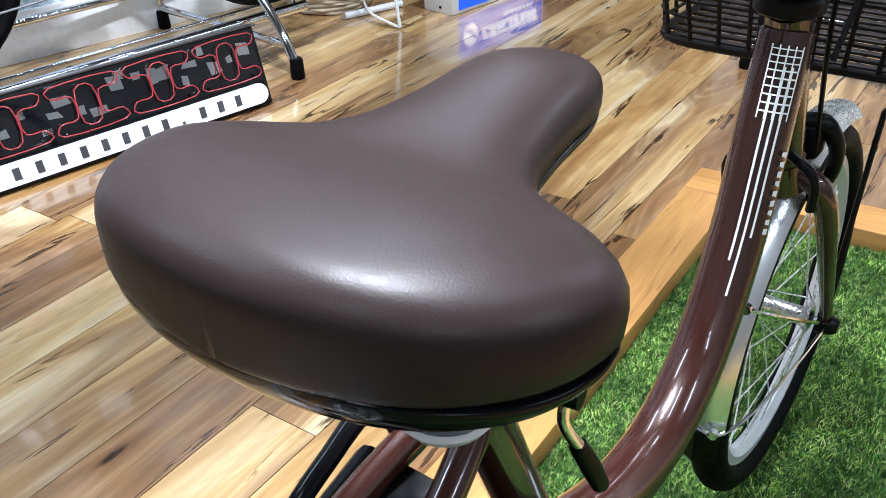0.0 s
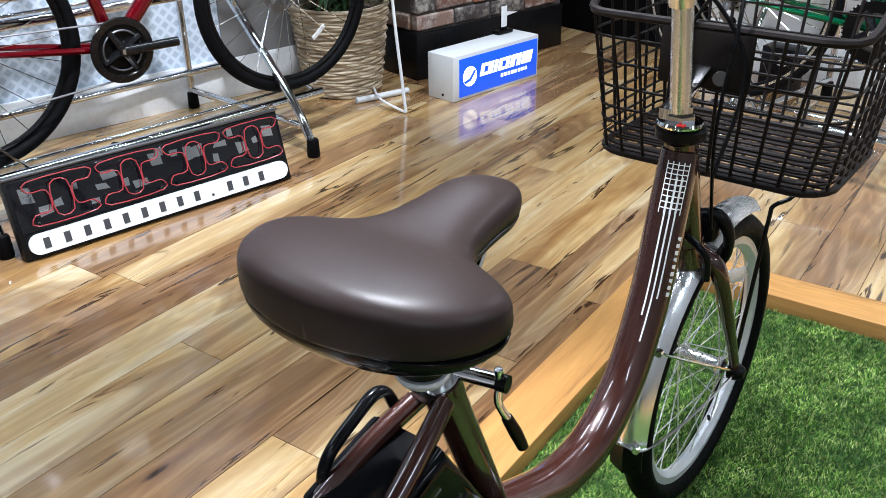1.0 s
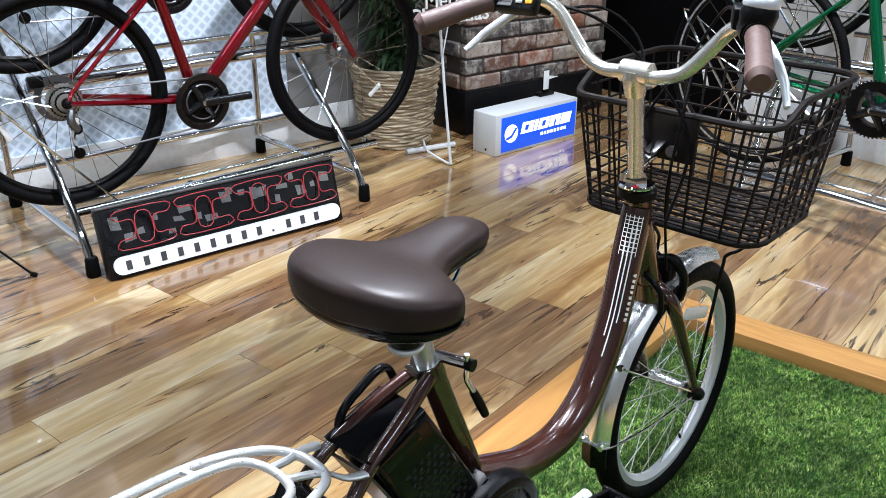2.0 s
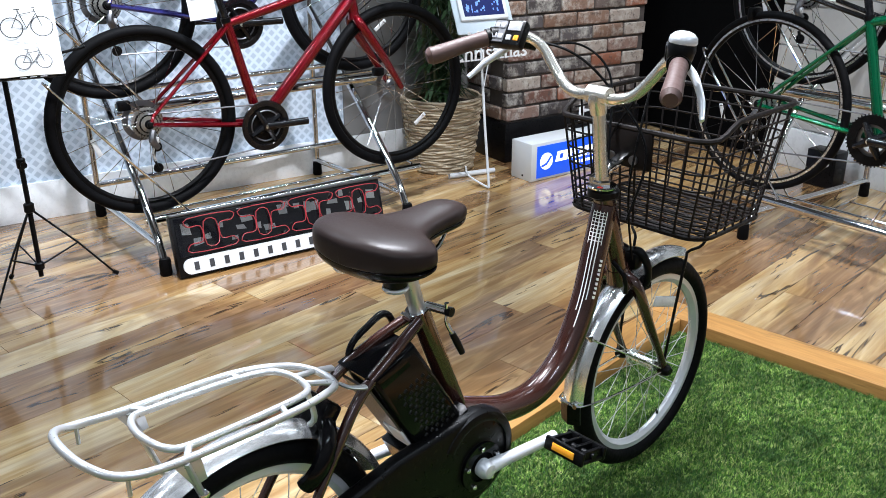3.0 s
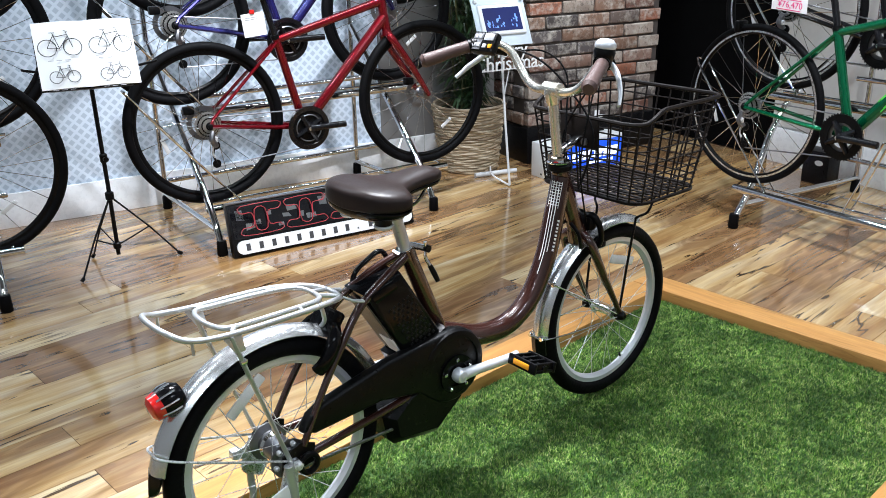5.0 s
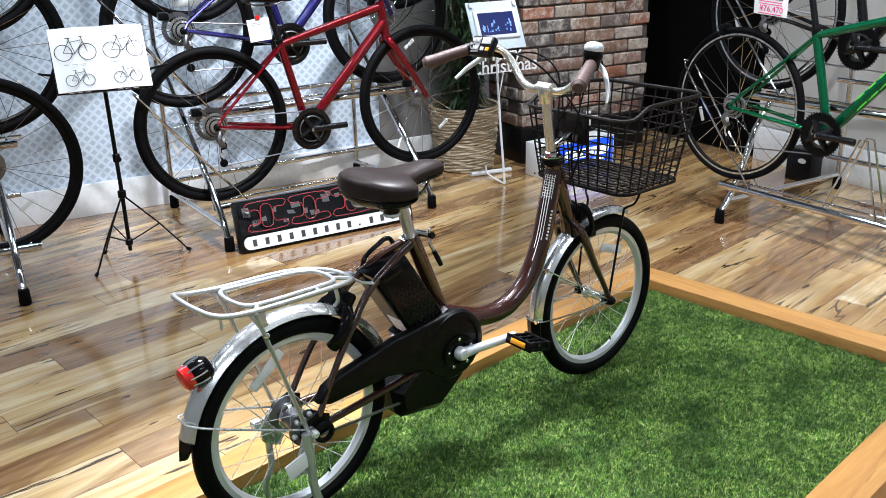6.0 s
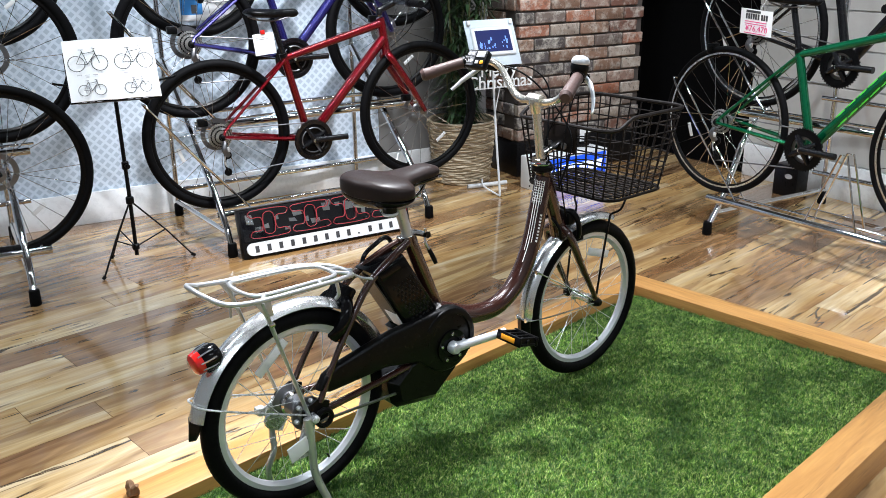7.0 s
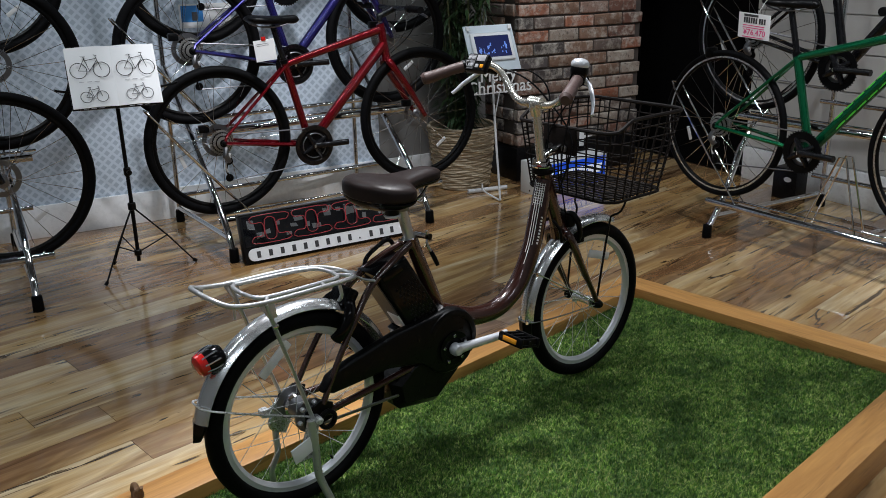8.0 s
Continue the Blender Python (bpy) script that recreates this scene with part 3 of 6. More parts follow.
def skin(bm, out):
    seg = len(out[0])
    for u, v in zip(out, out[1:]):
        for j in range(seg):
            bm.faces.new((u[j], v[j], v[(j + 1) % seg], u[(j + 1) % seg]))
    bm.faces.new(out[0])
    bm.faces.new(out[-1][::-1])
    bmesh.ops.recalc_face_normals(bm, faces=bm.faces)
    return bm


def lerp_table(table, s):
    for (a, *u), (b, *v) in zip(table, table[1:]):
        if s <= b:
            t = (s - a) / (b - a)
            t = t * t * (3 - 2 * t)
            return [p + (q - p) * t for p, q in zip(u, v)]
    return table[-1][1:]


def smooth_table(table, s):
    """Cubic run through (place, value, value ...) rows."""
    k = max(i for i in range(len(table) - 1) if table[i][0] <= s or i == 0)
    a, b = table[k], table[k + 1]
    p, q = table[max(k - 1, 0)], table[min(k + 2, len(table) - 1)]
    h = b[0] - a[0]
    t = (s - a[0]) / h
    out = []
    for c in range(1, len(a)):
        m0 = (b[c] - p[c]) / (b[0] - p[0]) * h
        m1 = (q[c] - a[c]) / (q[0] - a[0]) * h
        out.append((2 * t ** 3 - 3 * t * t + 1) * a[c] + (t ** 3 - 2 * t * t + t) * m0 + (3 * t * t - 2 * t ** 3) * b[c] + (t ** 3 - t * t) * m1)
    return out


def comfort_saddle(parent):
    Y0, LEN = 0.196, 0.273
    # place along, half width, top, bottom
    shape = [(0.0, 0.129, 0.815, 0.761), (0.10, 0.129, 0.819, 0.759), (0.22, 0.130, 0.819, 0.758), (0.33, 0.127, 0.815, 0.761), (0.39, 0.110, 0.812, 0.765), (0.445, 0.075, 0.811, 0.770), (0.53, 0.054, 0.812, 0.775), (0.65, 0.046, 0.815, 0.778), (0.81, 0.042, 0.819, 0.780), (1.0, 0.038, 0.817, 0.781)]

    def body(n=56, m=40, shell=False):
        bm = bmesh.new()
        out = []
        for k in range(n + 1):
            s = 0.5 - 0.5 * math.cos(math.pi * k / n)
            w, zt, zb = smooth_table(shape, s)
            w, zt, zb = w * 0.966, 0.7963 + (zt - 0.785) * 0.815, 0.7963 + (zb - 0.785) * 0.815
            end = 1.0
            if s < 0.085:
                end = max(0.0, 1 - ((0.085 - s) / 0.085) ** 2.4) ** (1 / 2.4)
            if s > 0.80:
                end = max(0.0, 1 - ((s - 0.80) / 0.20) ** 2.1) ** (1 / 2.1)
            zm = zb + (zt - zb) * 0.34
            wide = w * (max(0.02, (1 - max(0.0, 1 - s / 0.35) ** 2.45) ** (1 / 2.45)) if s < 0.5 else max(0.03, end))
            up = (zt - zm) * (0.40 + 0.60 * end if s < 0.5 else max(0.03, end))
            dn = (zm - zb) * (0.92 + 0.08 * end if s < 0.5 else max(0.05, end))
            y = Y0 + LEN * s
            if shell:
                y = Y0 + LEN * (0.006 + 0.985 * s)
                up, dn, zm, wide = 0.003, 0.003 + (0.025 - 0.011 * min(1.0, max(0.0, (s - 0.20) / 0.20))) * (1 - (1 - min(1.0, s / 0.16)) ** 2) ** 0.5, zb + 0.001, wide * 0.985
            row = []
            for j in range(m):
                a = 2 * math.pi * j / m
                ca, sa = math.cos(a), math.sin(a)
                pw, h = (3.3 - 0.9 * min(1.0, max(0.0, (s - 0.35) / 0.3)), up) if sa >= 0 else ((5.0, dn) if not shell else (2.1, dn))
                x = wide * math.copysign(abs(ca) ** (2 / pw), ca)
                row.append(bm.verts.new((x, y, zm + h * math.copysign(abs(sa) ** (2 / pw), sa))))
            out.append(row)
        return skin(bm, out)

    s = part("saddle", body(), M_SADDLE, parent, "broad matt brown vinyl comfort saddle", pose(0.0085, 0.3324, 0, 0, 0, 1.9) @ pose(0, -0.3324, 0), 75)
    part("saddle_shell", body(shell=True), M_GLOSSBLACK, s, "gloss black plastic shell", sharp=70)
    for sx in (-1, 1):
        dm = part("rubber_damper", turned([(0.015, 0.0), (0.0185, 0.003), (0.0200, 0.014), (0.0260, 0.030)], 24, "z", (sx * 0.060, 0.258, 0.738)), M_BLACK, s)
        part("damper_cup", turned([(0.010, 0.0), (0.0180, 0.002), (0.0215, 0.007), (0.0205, 0.010)], 24, "z", (sx * 0.060, 0.258, 0.730)), M_RIM, dm, "silver damper cup")
    for sx in (-1, 1):
        part("saddle_rail", rod([(sx * 0.012, 0.42, 0.776), (sx * 0.022, 0.38, 0.752), (sx * 0.022, 0.30, 0.736), (sx * 0.026, 0.255, 0.738)], 0.0038, 8, 4), M_CHROME, s)
    part("saddle_clamp", slab((-0.026, 0.312, 0.724), (0.026, 0.346, 0.748), 0.005), M_GREYSTEEL, s)
    return s


def basket(parent):
    """Wire front basket: a rounded plan that widens upwards, with a rim dipping at the rider's side."""
    Y0, Z0, ZB, ZF = 1.003, 0.637, 0.854, 0.886

    def plan(u, t):
        hx, y0, y1, rad = 0.176 + 0.022 * t, Y0 - 0.036 * t, Y0 + 0.268 + 0.065 * t, 0.050
        w, d = hx - rad, (y1 - y0) / 2 - rad
        cy = (y0 + y1) / 2
        per = [2 * w, math.pi * rad / 2, 2 * d, math.pi * rad / 2, 2 * w, math.pi * rad / 2, 2 * d, math.pi * rad / 2]
        s = (u % 1.0) * sum(per)
        for k, p in enumerate(per):
            if s <= p:
                break
            s -= p
        if k == 0:
            return -w + s, cy - d - rad
        if k == 2:
            return w + rad, cy - d + s
        if k == 4:
            return w - s, cy + d + rad
        if k == 6:
            return -w - rad, cy + d - s
        cx, cyy, a0 = {1: (w, cy - d, -90), 3: (w, cy + d, 0), 5: (-w, cy + d, 90), 7: (-w, cy - d, 180)}[k]
        a = radians(a0) + s / rad
        return cx + rad * math.cos(a), cyy + rad * math.sin(a)

    def rim_z(y):
        t = min(1, max(0, (y - 0.990) / 0.085))
        return ZB + (ZF - ZB) * t * t * (3 - 2 * t)

    def point(u, z):
        x, y = plan(u, (z - Z0) / (ZF - Z0))
        return Vector((x, y, z))

    def rim_point(u):
        z = ZF
        for _ in range(4):
            z = rim_z(point(u, z).y)
        return point(u, z)

    b = part("basket", tube(bmesh.new(), [rim_point(k / 72) for k in range(72)], 0.0062, 8, 0, True), M_BASKET, parent, "large dark brown plastic-coated wire basket", pose(-0.012, 0, 0))
    N = 34
    for k in range(N):
        top = rim_point(k / N)
        part("upright_wire", tube(bmesh.new(), [point(k / N, Z0), point(k / N, (Z0 + top.z) / 2), top], 0.0027, 6), M_BASKET, b)
    for z, r in ((0.638, 0.0055), (0.653, 0.0023), (0.669, 0.0023), (0.688, 0.0023), (0.712, 0.0023), (0.745, 0.0023), (0.782, 0.0023), (0.820, 0.0023)):
        part("hoop_wire", tube(bmesh.new(), [point(k / 64, z) for k in range(64)], r, 6, 0, True), M_BASKET, b)
    front = [k / 96 for k in range(96) if rim_z(point(k / 96, 0.86).y) > 0.870]
    part("hoop_wire", tube(bmesh.new(), [point(u, 0.856) for u in front], 0.0023, 6), M_BASKET, b)
    for k in range(13):
        x = -0.15 + 0.30 * k / 12
        part("bottom_wire", rod([(x, Y0 + 0.006, Z0), (x, Y0 + 0.250, Z0)], 0.0028, 6), M_BASKET, b)
    for k in range(11):
        y = Y0 + 0.014 + 0.224 * k / 10
        part("bottom_slat", slab((-0.166, y - 0.0050, Z0 + 0.002), (0.166, y + 0.0050, Z0 + 0.006), 0.001, 1), M_BASKET, b)
    part("bracket_plate", slab((-0.065, Y0 - 0.038, 0.772), (0.065, Y0 - 0.031, 0.852), 0.004), M_BASKET, b, "dark brown bracket plate")
    part("bracket", prism([(0.862, 0.756), (0.968, 0.790), (0.968, 0.805), (0.880, 0.774), (0.862, 0.770)], -0.012, 0.012, 0.002), M_CHROME, b, "chromed basket bracket")
    for sx in (-1, 1):
        part("bracket_bolt", turned([(0.010, 0.0), (0.010, 0.006), (0.006, 0.010)], 12, "y", (sx * 0.028, 0.955, 0.792)), M_GREYSTEEL, b)
        part("stay_rod", rod([(sx * 0.064, 1.096, 0.265), (sx * 0.068, 1.118, 0.42), (sx * 0.070, 1.138, 0.531), (sx * 0.073, 1.143, 0.552), (sx * 0.096, 1.160, 0.570), (sx * 0.100, 1.182, 0.612), (sx * 0.100, 1.186, 0.634)], 0.0036, 8, 4), M_BLACK, b)
    return b


def electric_bicycle():
    bike = thing("electric_bicycle", "brown electric city bicycle with front basket standing on the artificial grass", "bicycle", pose(0.1986, 0.0154, 0.0670, 0, 0, 11.29) @ Matrix.Scale(0.9376, 4))
    R = 0.263
    HR, HF = Vector((0, 0, R)), Vector((0, 1.096, R))
    # wheels
    for at, sp, hub_r, hh in ((HR, 28, 0.030, 0.052), (HF, 28, 0.013, 0.042)):
        w = spoked_wheel(bike, Matrix.Translation(at), R, 0.0235, M_RIM, hub_r, hh, sp, 0.0130, 0.021, hub_mat=M_GREYSTEEL if at is HR else M_ALU)
        for a in ((113,) if at is HR else (72,)):
            r = 0.178 if at is HR else 0.155
            part("spoke_reflector", slab((0.012, -0.054, -0.0130), (0.018, 0.054, 0.0130), 0.004), M_REFLECT, w, "white spoke reflector", pose(0, r * math.cos(radians(a)), r * math.sin(radians(a)), a + 90 + (18 if at is HR else 0)))
        part("valve", rod([(0, 0, -R + 0.040), (0, 0, -R + 0.075)], 0.003, 8), M_BLACK, w, "", pose(0, 0, 0, 25))
    # frame
    MAIN = [(0, 0.892, 0.708), (0, 0.869, 0.612), (0, 0.837, 0.494), (0, 0.779, 0.395), (0, 0.696, 0.345), (0, 0.597, 0.346), (0, 0.507, 0.379), (0, 0.458, 0.403)]
    fr = part("frame", rod(MAIN, [0.026, 0.028, 0.029, 0.029, 0.029, 0.029, 0.028, 0.026], 16, 8), M_BROWN, bike, "glossy brown metallic low-step frame")
    part("seat_tube", rod([(0, 0.476, 0.377), (0, 0.370, 0.635)], 0.0200, 16), M_BROWN, fr)
    part("head_tube", rod([(0, 0.955, 0.547), (0, 0.920, 0.638), (0, 0.886, 0.729)], 0.0225, 16), M_BROWN, fr)
    for sx in (-1, 1):
        part("seat_stay", rod([(sx * 0.013 + 0.004, 0.356, 0.626), (sx * 0.026 + 0.004, 0.290, 0.599), (sx * 0.038 + 0.002, 0.207, 0.551), (sx * 0.050, 0.143, 0.474), (sx * 0.058, 0.087, 0.395), (sx * 0.064, 0.028, 0.291)], [0.0105, 0.0105, 0.010, 0.009, 0.008, 0.008], 12, 6), M_BROWN, fr)
        part("chain_stay", rod([(sx * 0.034, 0.400, 0.286), (sx * 0.048, 0.205, 0.272), (sx * 0.064, 0.015, 0.263)], 0.010, 10, 4), M_BROWN, fr)
        part("dropout", prism([(-0.0300, 0.2350), (0.0500, 0.2450), (0.0550, 0.2880), (0.0200, 0.3030), (-0.0250, 0.2850)], sx * 0.062, sx * 0.068, 0.001), M_BLACK, fr)
    # white pinstripes and maker's panel as plain bars
    def along(t):
        pts = catmull(MAIN[:5], 8)
        f = t * (len(pts) - 1)
        i = min(int(f), len(pts) - 2)
        return pts[i] + (pts[i + 1] - pts[i]) * (f - i), (pts[i + 1] - pts[i]).normalized()

    for ang, t0, t1, mt in ((-12, 0.16, 0.52, M_PAPER), (-26, 0.10, 0.60, M_PAPER), (-40, 0.10, 0.46, M_PAPER)):
        bm = bmesh.new()
        prev = None
        for k in range(16):
            q, d = along(t0 + (t1 - t0) * k / 15)
            up = d.cross(Vector((1, 0, 0))).normalized()
            row = []
            for e in (-2.2, 2.2):
                a = radians(ang + e + 90)
                row.append(bm.verts.new(q + (Vector((1, 0, 0)) * math.cos(a) + up * math.sin(a)) * 0.0297))
            if prev:
                bm.faces.new((prev[0], prev[1], row[1], row[0]))
            prev = row
        part("pinstripe", bm, mt, fr, "thin white pinstripe")
    bm = bmesh.new()
    for k in range(9):
        q, d = along(0.285 + 0.020 * k)
        up = d.cross(Vector((1, 0, 0))).normalized()
        n = (Vector((1, 0, 0)) * math.cos(radians(22)) + up * math.sin(radians(22))).normalized()
        side = d.cross(n)
        hw, hl = 0.0032, 0.0032
        vs = [bm.verts.new(q + n * 0.0302 + side * a + d * b) for a, b in ((-hw, -hl), (hw, -hl), (hw, hl * (0.2 + 0.3 * (k % 3))), (-hw, hl))]
        bm.faces.new(vs)
    part("maker_mark", bm, M_PAPER, fr, "white maker's mark drawn as plain bars")
    bm = bmesh.new()

    def on_tube(t, deg):
        q, d = along(t)
        up = d.cross(Vector((1, 0, 0))).normalized()
        return q + (Vector((1, 0, 0)) * math.cos(radians(deg)) + up * math.sin(radians(deg))) * 0.0298

    for j in range(5):
        for k in range(12):
            t0, t1, a = 0.045 + 0.014 * k, 0.059 + 0.014 * k, 38 + 14 * j
            bm.faces.new([bm.verts.new(on_tube(t, e)) for t, e in ((t0, a - 1.4), (t0, a + 1.4), (t1, a + 1.4), (t1, a - 1.4))])
    for k in range(9):
        t0 = 0.055 + 0.0175 * k
        for j in range(8):
            a0, a1 = 38 + 7 * j, 45 + 7 * j
            bm.faces.new([bm.verts.new(on_tube(t, e)) for t, e in ((t0, a0), (t0, a1), (t0 + 0.0035, a1), (t0 + 0.0035, a0))])
    part("lattice_mark", bm, M_PAPER, fr, "white lattice mark printed below the head tube")
    # fork
    fk = part("fork", rod([(0, 0.953, 0.552), (0, 0.967, 0.518)], [0.024, 0.030], 14), M_BROWN, bike, "brown metallic steel fork")
    for sx in (-1, 1):
        part("fork_leg", rod([(sx * 0.018, 0.960, 0.533), (sx * 0.044, 0.963, 0.518), (sx * 0.053, 0.982, 0.474), (sx * 0.056, 1.019, 0.401), (sx * 0.057, 1.064, 0.323), (sx * 0.057, 1.096, 0.265)], [0.014, 0.0135, 0.013, 0.011, 0.0085, 0.008], 12, 6), M_BROWN, fk)
        part("axle_nut", turned([(0.016, 0.0), (0.016, 0.010), (0.012, 0.022), (0.008, 0.026)], 12, "x", (sx * 0.048 if sx > 0 else -0.074, 1.096, 0.263)), M_BLACK, fk)
    part("headset_cap", turned([(0.027, 0.0), (0.033, 0.004), (0.033, 0.016), (0.026, 0.022), (0.022, 0.026)], 24, "z", (0, 0.884, 0.726)), M_BLACK, fk)
    part("lock_nut", turned([(0.018, 0.0), (0.020, 0.002), (0.020, 0.010), (0.016, 0.014), (0.016, 0.022)], 6, "z", (0, 0.877, 0.752)), M_CHROME, fk)
    part("lock_dial", turned([(0.030, 0.0), (0.031, 0.003), (0.029, 0.006)], 24, "z", (0, 0.879, 0.748)), M_CHROME, fk)
    part("dial_mark", slab((0.006, 0.853, 0.7535), (0.016, 0.861, 0.7555), 0.0005, 1), M_TAIL, fk, "small red mark on the lock dial")
    # front brake
    for sx in (-1, 1):
        part("brake_arm", rod([(sx * 0.01, 0.922, 0.573), (sx * 0.045, 0.916, 0.552), (sx * 0.046, 0.926, 0.510)], 0.0055, 8, 4, False, 0.7), M_BLACK, fk)
    for sx in (-1, 1):
        part("caliper_arm", rod([(0, 0.992, 0.575), (sx * 0.026, 0.996, 0.580), (sx * 0.042, 1.006, 0.552), (sx * 0.040, 1.016, 0.515), (sx * 0.030, 1.022, 0.492)], [0.011, 0.011, 0.009, 0.008, 0.007], 10, 4), M_BLACK, fk)
        part("brake_pad", slab((sx * 0.026 - 0.005, 1.000, 0.480), (sx * 0.026 + 0.005, 1.050, 0.496), 0.003), M_RUBBER, fk)
    part("caliper_bolt", rod([(0, 0.985, 0.572), (0, 1.022, 0.566)], 0.009, 10), M_CHROME, fk)
    part("brake_caliper", slab((-0.024, 0.978, 0.538), (0.030, 1.012, 0.580), 0.010), M_BLACK, fk, "black front brake caliper")
    # stem and bars
    bar = [(0.0, 0.856, 0.939), (0.045, 0.862, 0.935), (0.085, 0.869, 0.947), (0.118, 0.872, 0.980), (0.148, 0.870, 1.015), (0.178, 0.853, 1.034), (0.205, 0.818, 1.037), (0.228, 0.786, 1.031)]

    def held(sx, x, y, z):
        """A place on one side of the bar, which is set a little to the left."""
        return (sx * x - 0.020, y, z)

    hb = part("handlebar", rod([held(-1, *q) for q in reversed(bar[1:])] + [held(1, *q) for q in bar], 0.0111, 14, 5), M_CHAMPAGNE, bike, "swept-back champagne-silver handlebar")
    part("quill", rod([(0, 0.876, 0.758), (-0.006, 0.858, 0.916)], 0.0135, 16), M_CHAMPAGNE, hb)
    part("stem_clamp", rod([(-0.006, 0.859, 0.903), (-0.007, 0.855, 0.926), (-0.007, 0.856, 0.939)], [0.0165, 0.0195, 0.021], 16, 3), M_CHAMPAGNE, hb)
    part("clamp_barrel", rod([(-0.030, 0.857, 0.940), (0.018, 0.857, 0.939)], 0.0185, 16), M_CHAMPAGNE, hb)
    part("stem_bolt", turned([(0.006, 0.0), (0.006, 0.018)], 8, "y", (0.008, 0.870, 0.918)), M_CHROME, hb)
    for sx in (-1, 1):
        part("grip", rod([held(sx, 0.224, 0.792, 1.032), held(sx, 0.248, 0.747, 1.020), held(sx, 0.272, 0.701, 1.005), held(sx, 0.282, 0.682, 1.000)], [0.0165, 0.0160, 0.0180, 0.0185], 18, 5), M_GRIP, hb, "brown rubber grip")
        part("grip_end", rod([held(sx, 0.2815, 0.683, 1.0003), held(sx, 0.286, 0.675, 0.9975)], [0.0185, 0.0125], 18), M_GRIP, hb)
        part("grip_collar", rod([held(sx, 0.2265, 0.7875, 1.031), held(sx, 0.2225, 0.7945, 1.0325)], 0.0185, 16), M_BLACK, hb)
        lev = part("brake_lever", rod([held(sx, 0.200, 0.848, 1.024), held(sx, 0.225, 0.845, 1.004), held(sx, 0.258, 0.818, 0.974), held(sx, 0.270, 0.804, 0.958), held(sx, 0.280, 0.789, 0.944)], [0.0090, 0.0085, 0.0075, 0.0065, 0.0055], 10, 5, False, 0.6), M_RIM, hb, "silver brake lever")
        part("lever_clamp", rod([held(sx, 0.196, 0.828, 1.036), held(sx, 0.206, 0.816, 1.037)], 0.0170, 14), M_BLACK, lev)
        part("lever_body", rod([held(sx, 0.200, 0.850, 1.022), held(sx, 0.172, 0.880, 1.010)], [0.013, 0.009], 10), M_BLACK, lev)
        part("brake_cable", rod([held(sx, 0.172, 0.880, 1.010), held(sx, 0.12, 0.960, 1.012), held(sx, 0.055, 0.982, 0.957), (sx * 0.035, 0.942, 0.843), (sx * 0.028, 0.934, 0.718), (sx * 0.030, 0.963, 0.572)], 0.0026, 6, 8), M_BLACK, hb)
    part("shift_cable", rod([held(1, 0.165, 0.862, 1.030), held(1, 0.10, 0.960, 1.035), (0.02, 0.991, 0.957), (-0.045, 0.953, 0.822), (-0.035, 0.920, 0.697), (-0.025, 0.895, 0.594)], 0.0026, 6, 8), M_BLACK, hb)
    part("power_cable", rod([held(-1, 0.180, 0.850, 1.030), held(-1, 0.10, 0.905, 1.005), held(-1, 0.03, 0.945, 0.940), (0.045, 0.958, 0.822), (0.040, 0.916, 0.677)], 0.0030, 6, 8), M_BLACK, hb)
    # display unit on the left grip, bell and gear shifter on the right
    disp = part("control_panel", slab((-0.036, -0.029, -0.013), (0.036, 0.029, 0.013), 0.006), M_BLACK, hb, "black control panel with grey display and buttons", pose(-0.205, 0.812, 1.040, 55, 0, 12))
    part("display_glass", slab((0.000, 0.003, 0.0125), (0.030, 0.023, 0.0150), 0.001), M_PALEINK, disp)
    part("button_plate", slab((-0.032, -0.024, 0.0125), (-0.004, 0.024, 0.0140), 0.002), M_GREYKEY, disp)
    for bx, by, mt in ((-0.025, 0.012, M_PALEINK), (-0.025, -0.011, M_PALEINK), (-0.012, 0.012, M_PALEINK), (-0.012, -0.011, M_PALEINK), (0.008, -0.013, M_PALEINK), (0.025, -0.013, M_AMBER)):
        part("button", slab((bx - 0.006, by - 0.006, 0.0125), (bx + 0.006, by + 0.006, 0.0165), 0.002), mt, disp)
    part("panel_clamp", rod([held(-1, 0.204, 0.820, 1.037), held(-1, 0.220, 0.796, 1.033)], 0.0200, 14), M_BLACK, hb)
    bell = part("bell", turned([(0.004, 0.0), (0.0235, 0.001), (0.025, 0.005), (0.0235, 0.013), (0.017, 0.0195), (0.008, 0.0225), (0.002, 0.023)], 28, "z"), M_RIM, hb, "bright silver bell", pose(0.197, 0.808, 1.064, -6, 4, 0))
    part("bell_base", turned([(0.014, -0.034), (0.022, -0.026), (0.0255, -0.008), (0.0235, 0.0)], 20, "z"), M_BLACK, bell)
    part("shifter", rod([held(1, 0.204, 0.820, 1.037), held(1, 0.222, 0.793, 1.032)], 0.0210, 14), M_BLACK, hb)
    part("shifter_body", slab((-0.018, -0.016, -0.016), (0.018, 0.016, 0.016), 0.005), M_BLACK, hb, "black gear shifter housing", pose(0.160, 0.848, 1.044, 10, 0, 30))
    # seat post, clamp with quick lever, saddle
    sp = part("seat_post", rod([(0, 0.372, 0.626), (0, 0.338, 0.742)], 0.0150, 16), M_SILVER, bike, "silver seat post")
    part("post_collar", rod([(0, 0.376, 0.616), (0, 0.367, 0.640)], 0.0225, 16), M_BROWN, sp)
    part("collar_ring", rod([(0, 0.3685, 0.636), (0, 0.3665, 0.642)], 0.0205, 20), M_CHROME, sp, "bright collar ring")
    part("pinch_bolt", rod([(-0.014, 0.346, 0.633), (0.010, 0.346, 0.631)], 0.0055, 6), M_CHROME, sp)
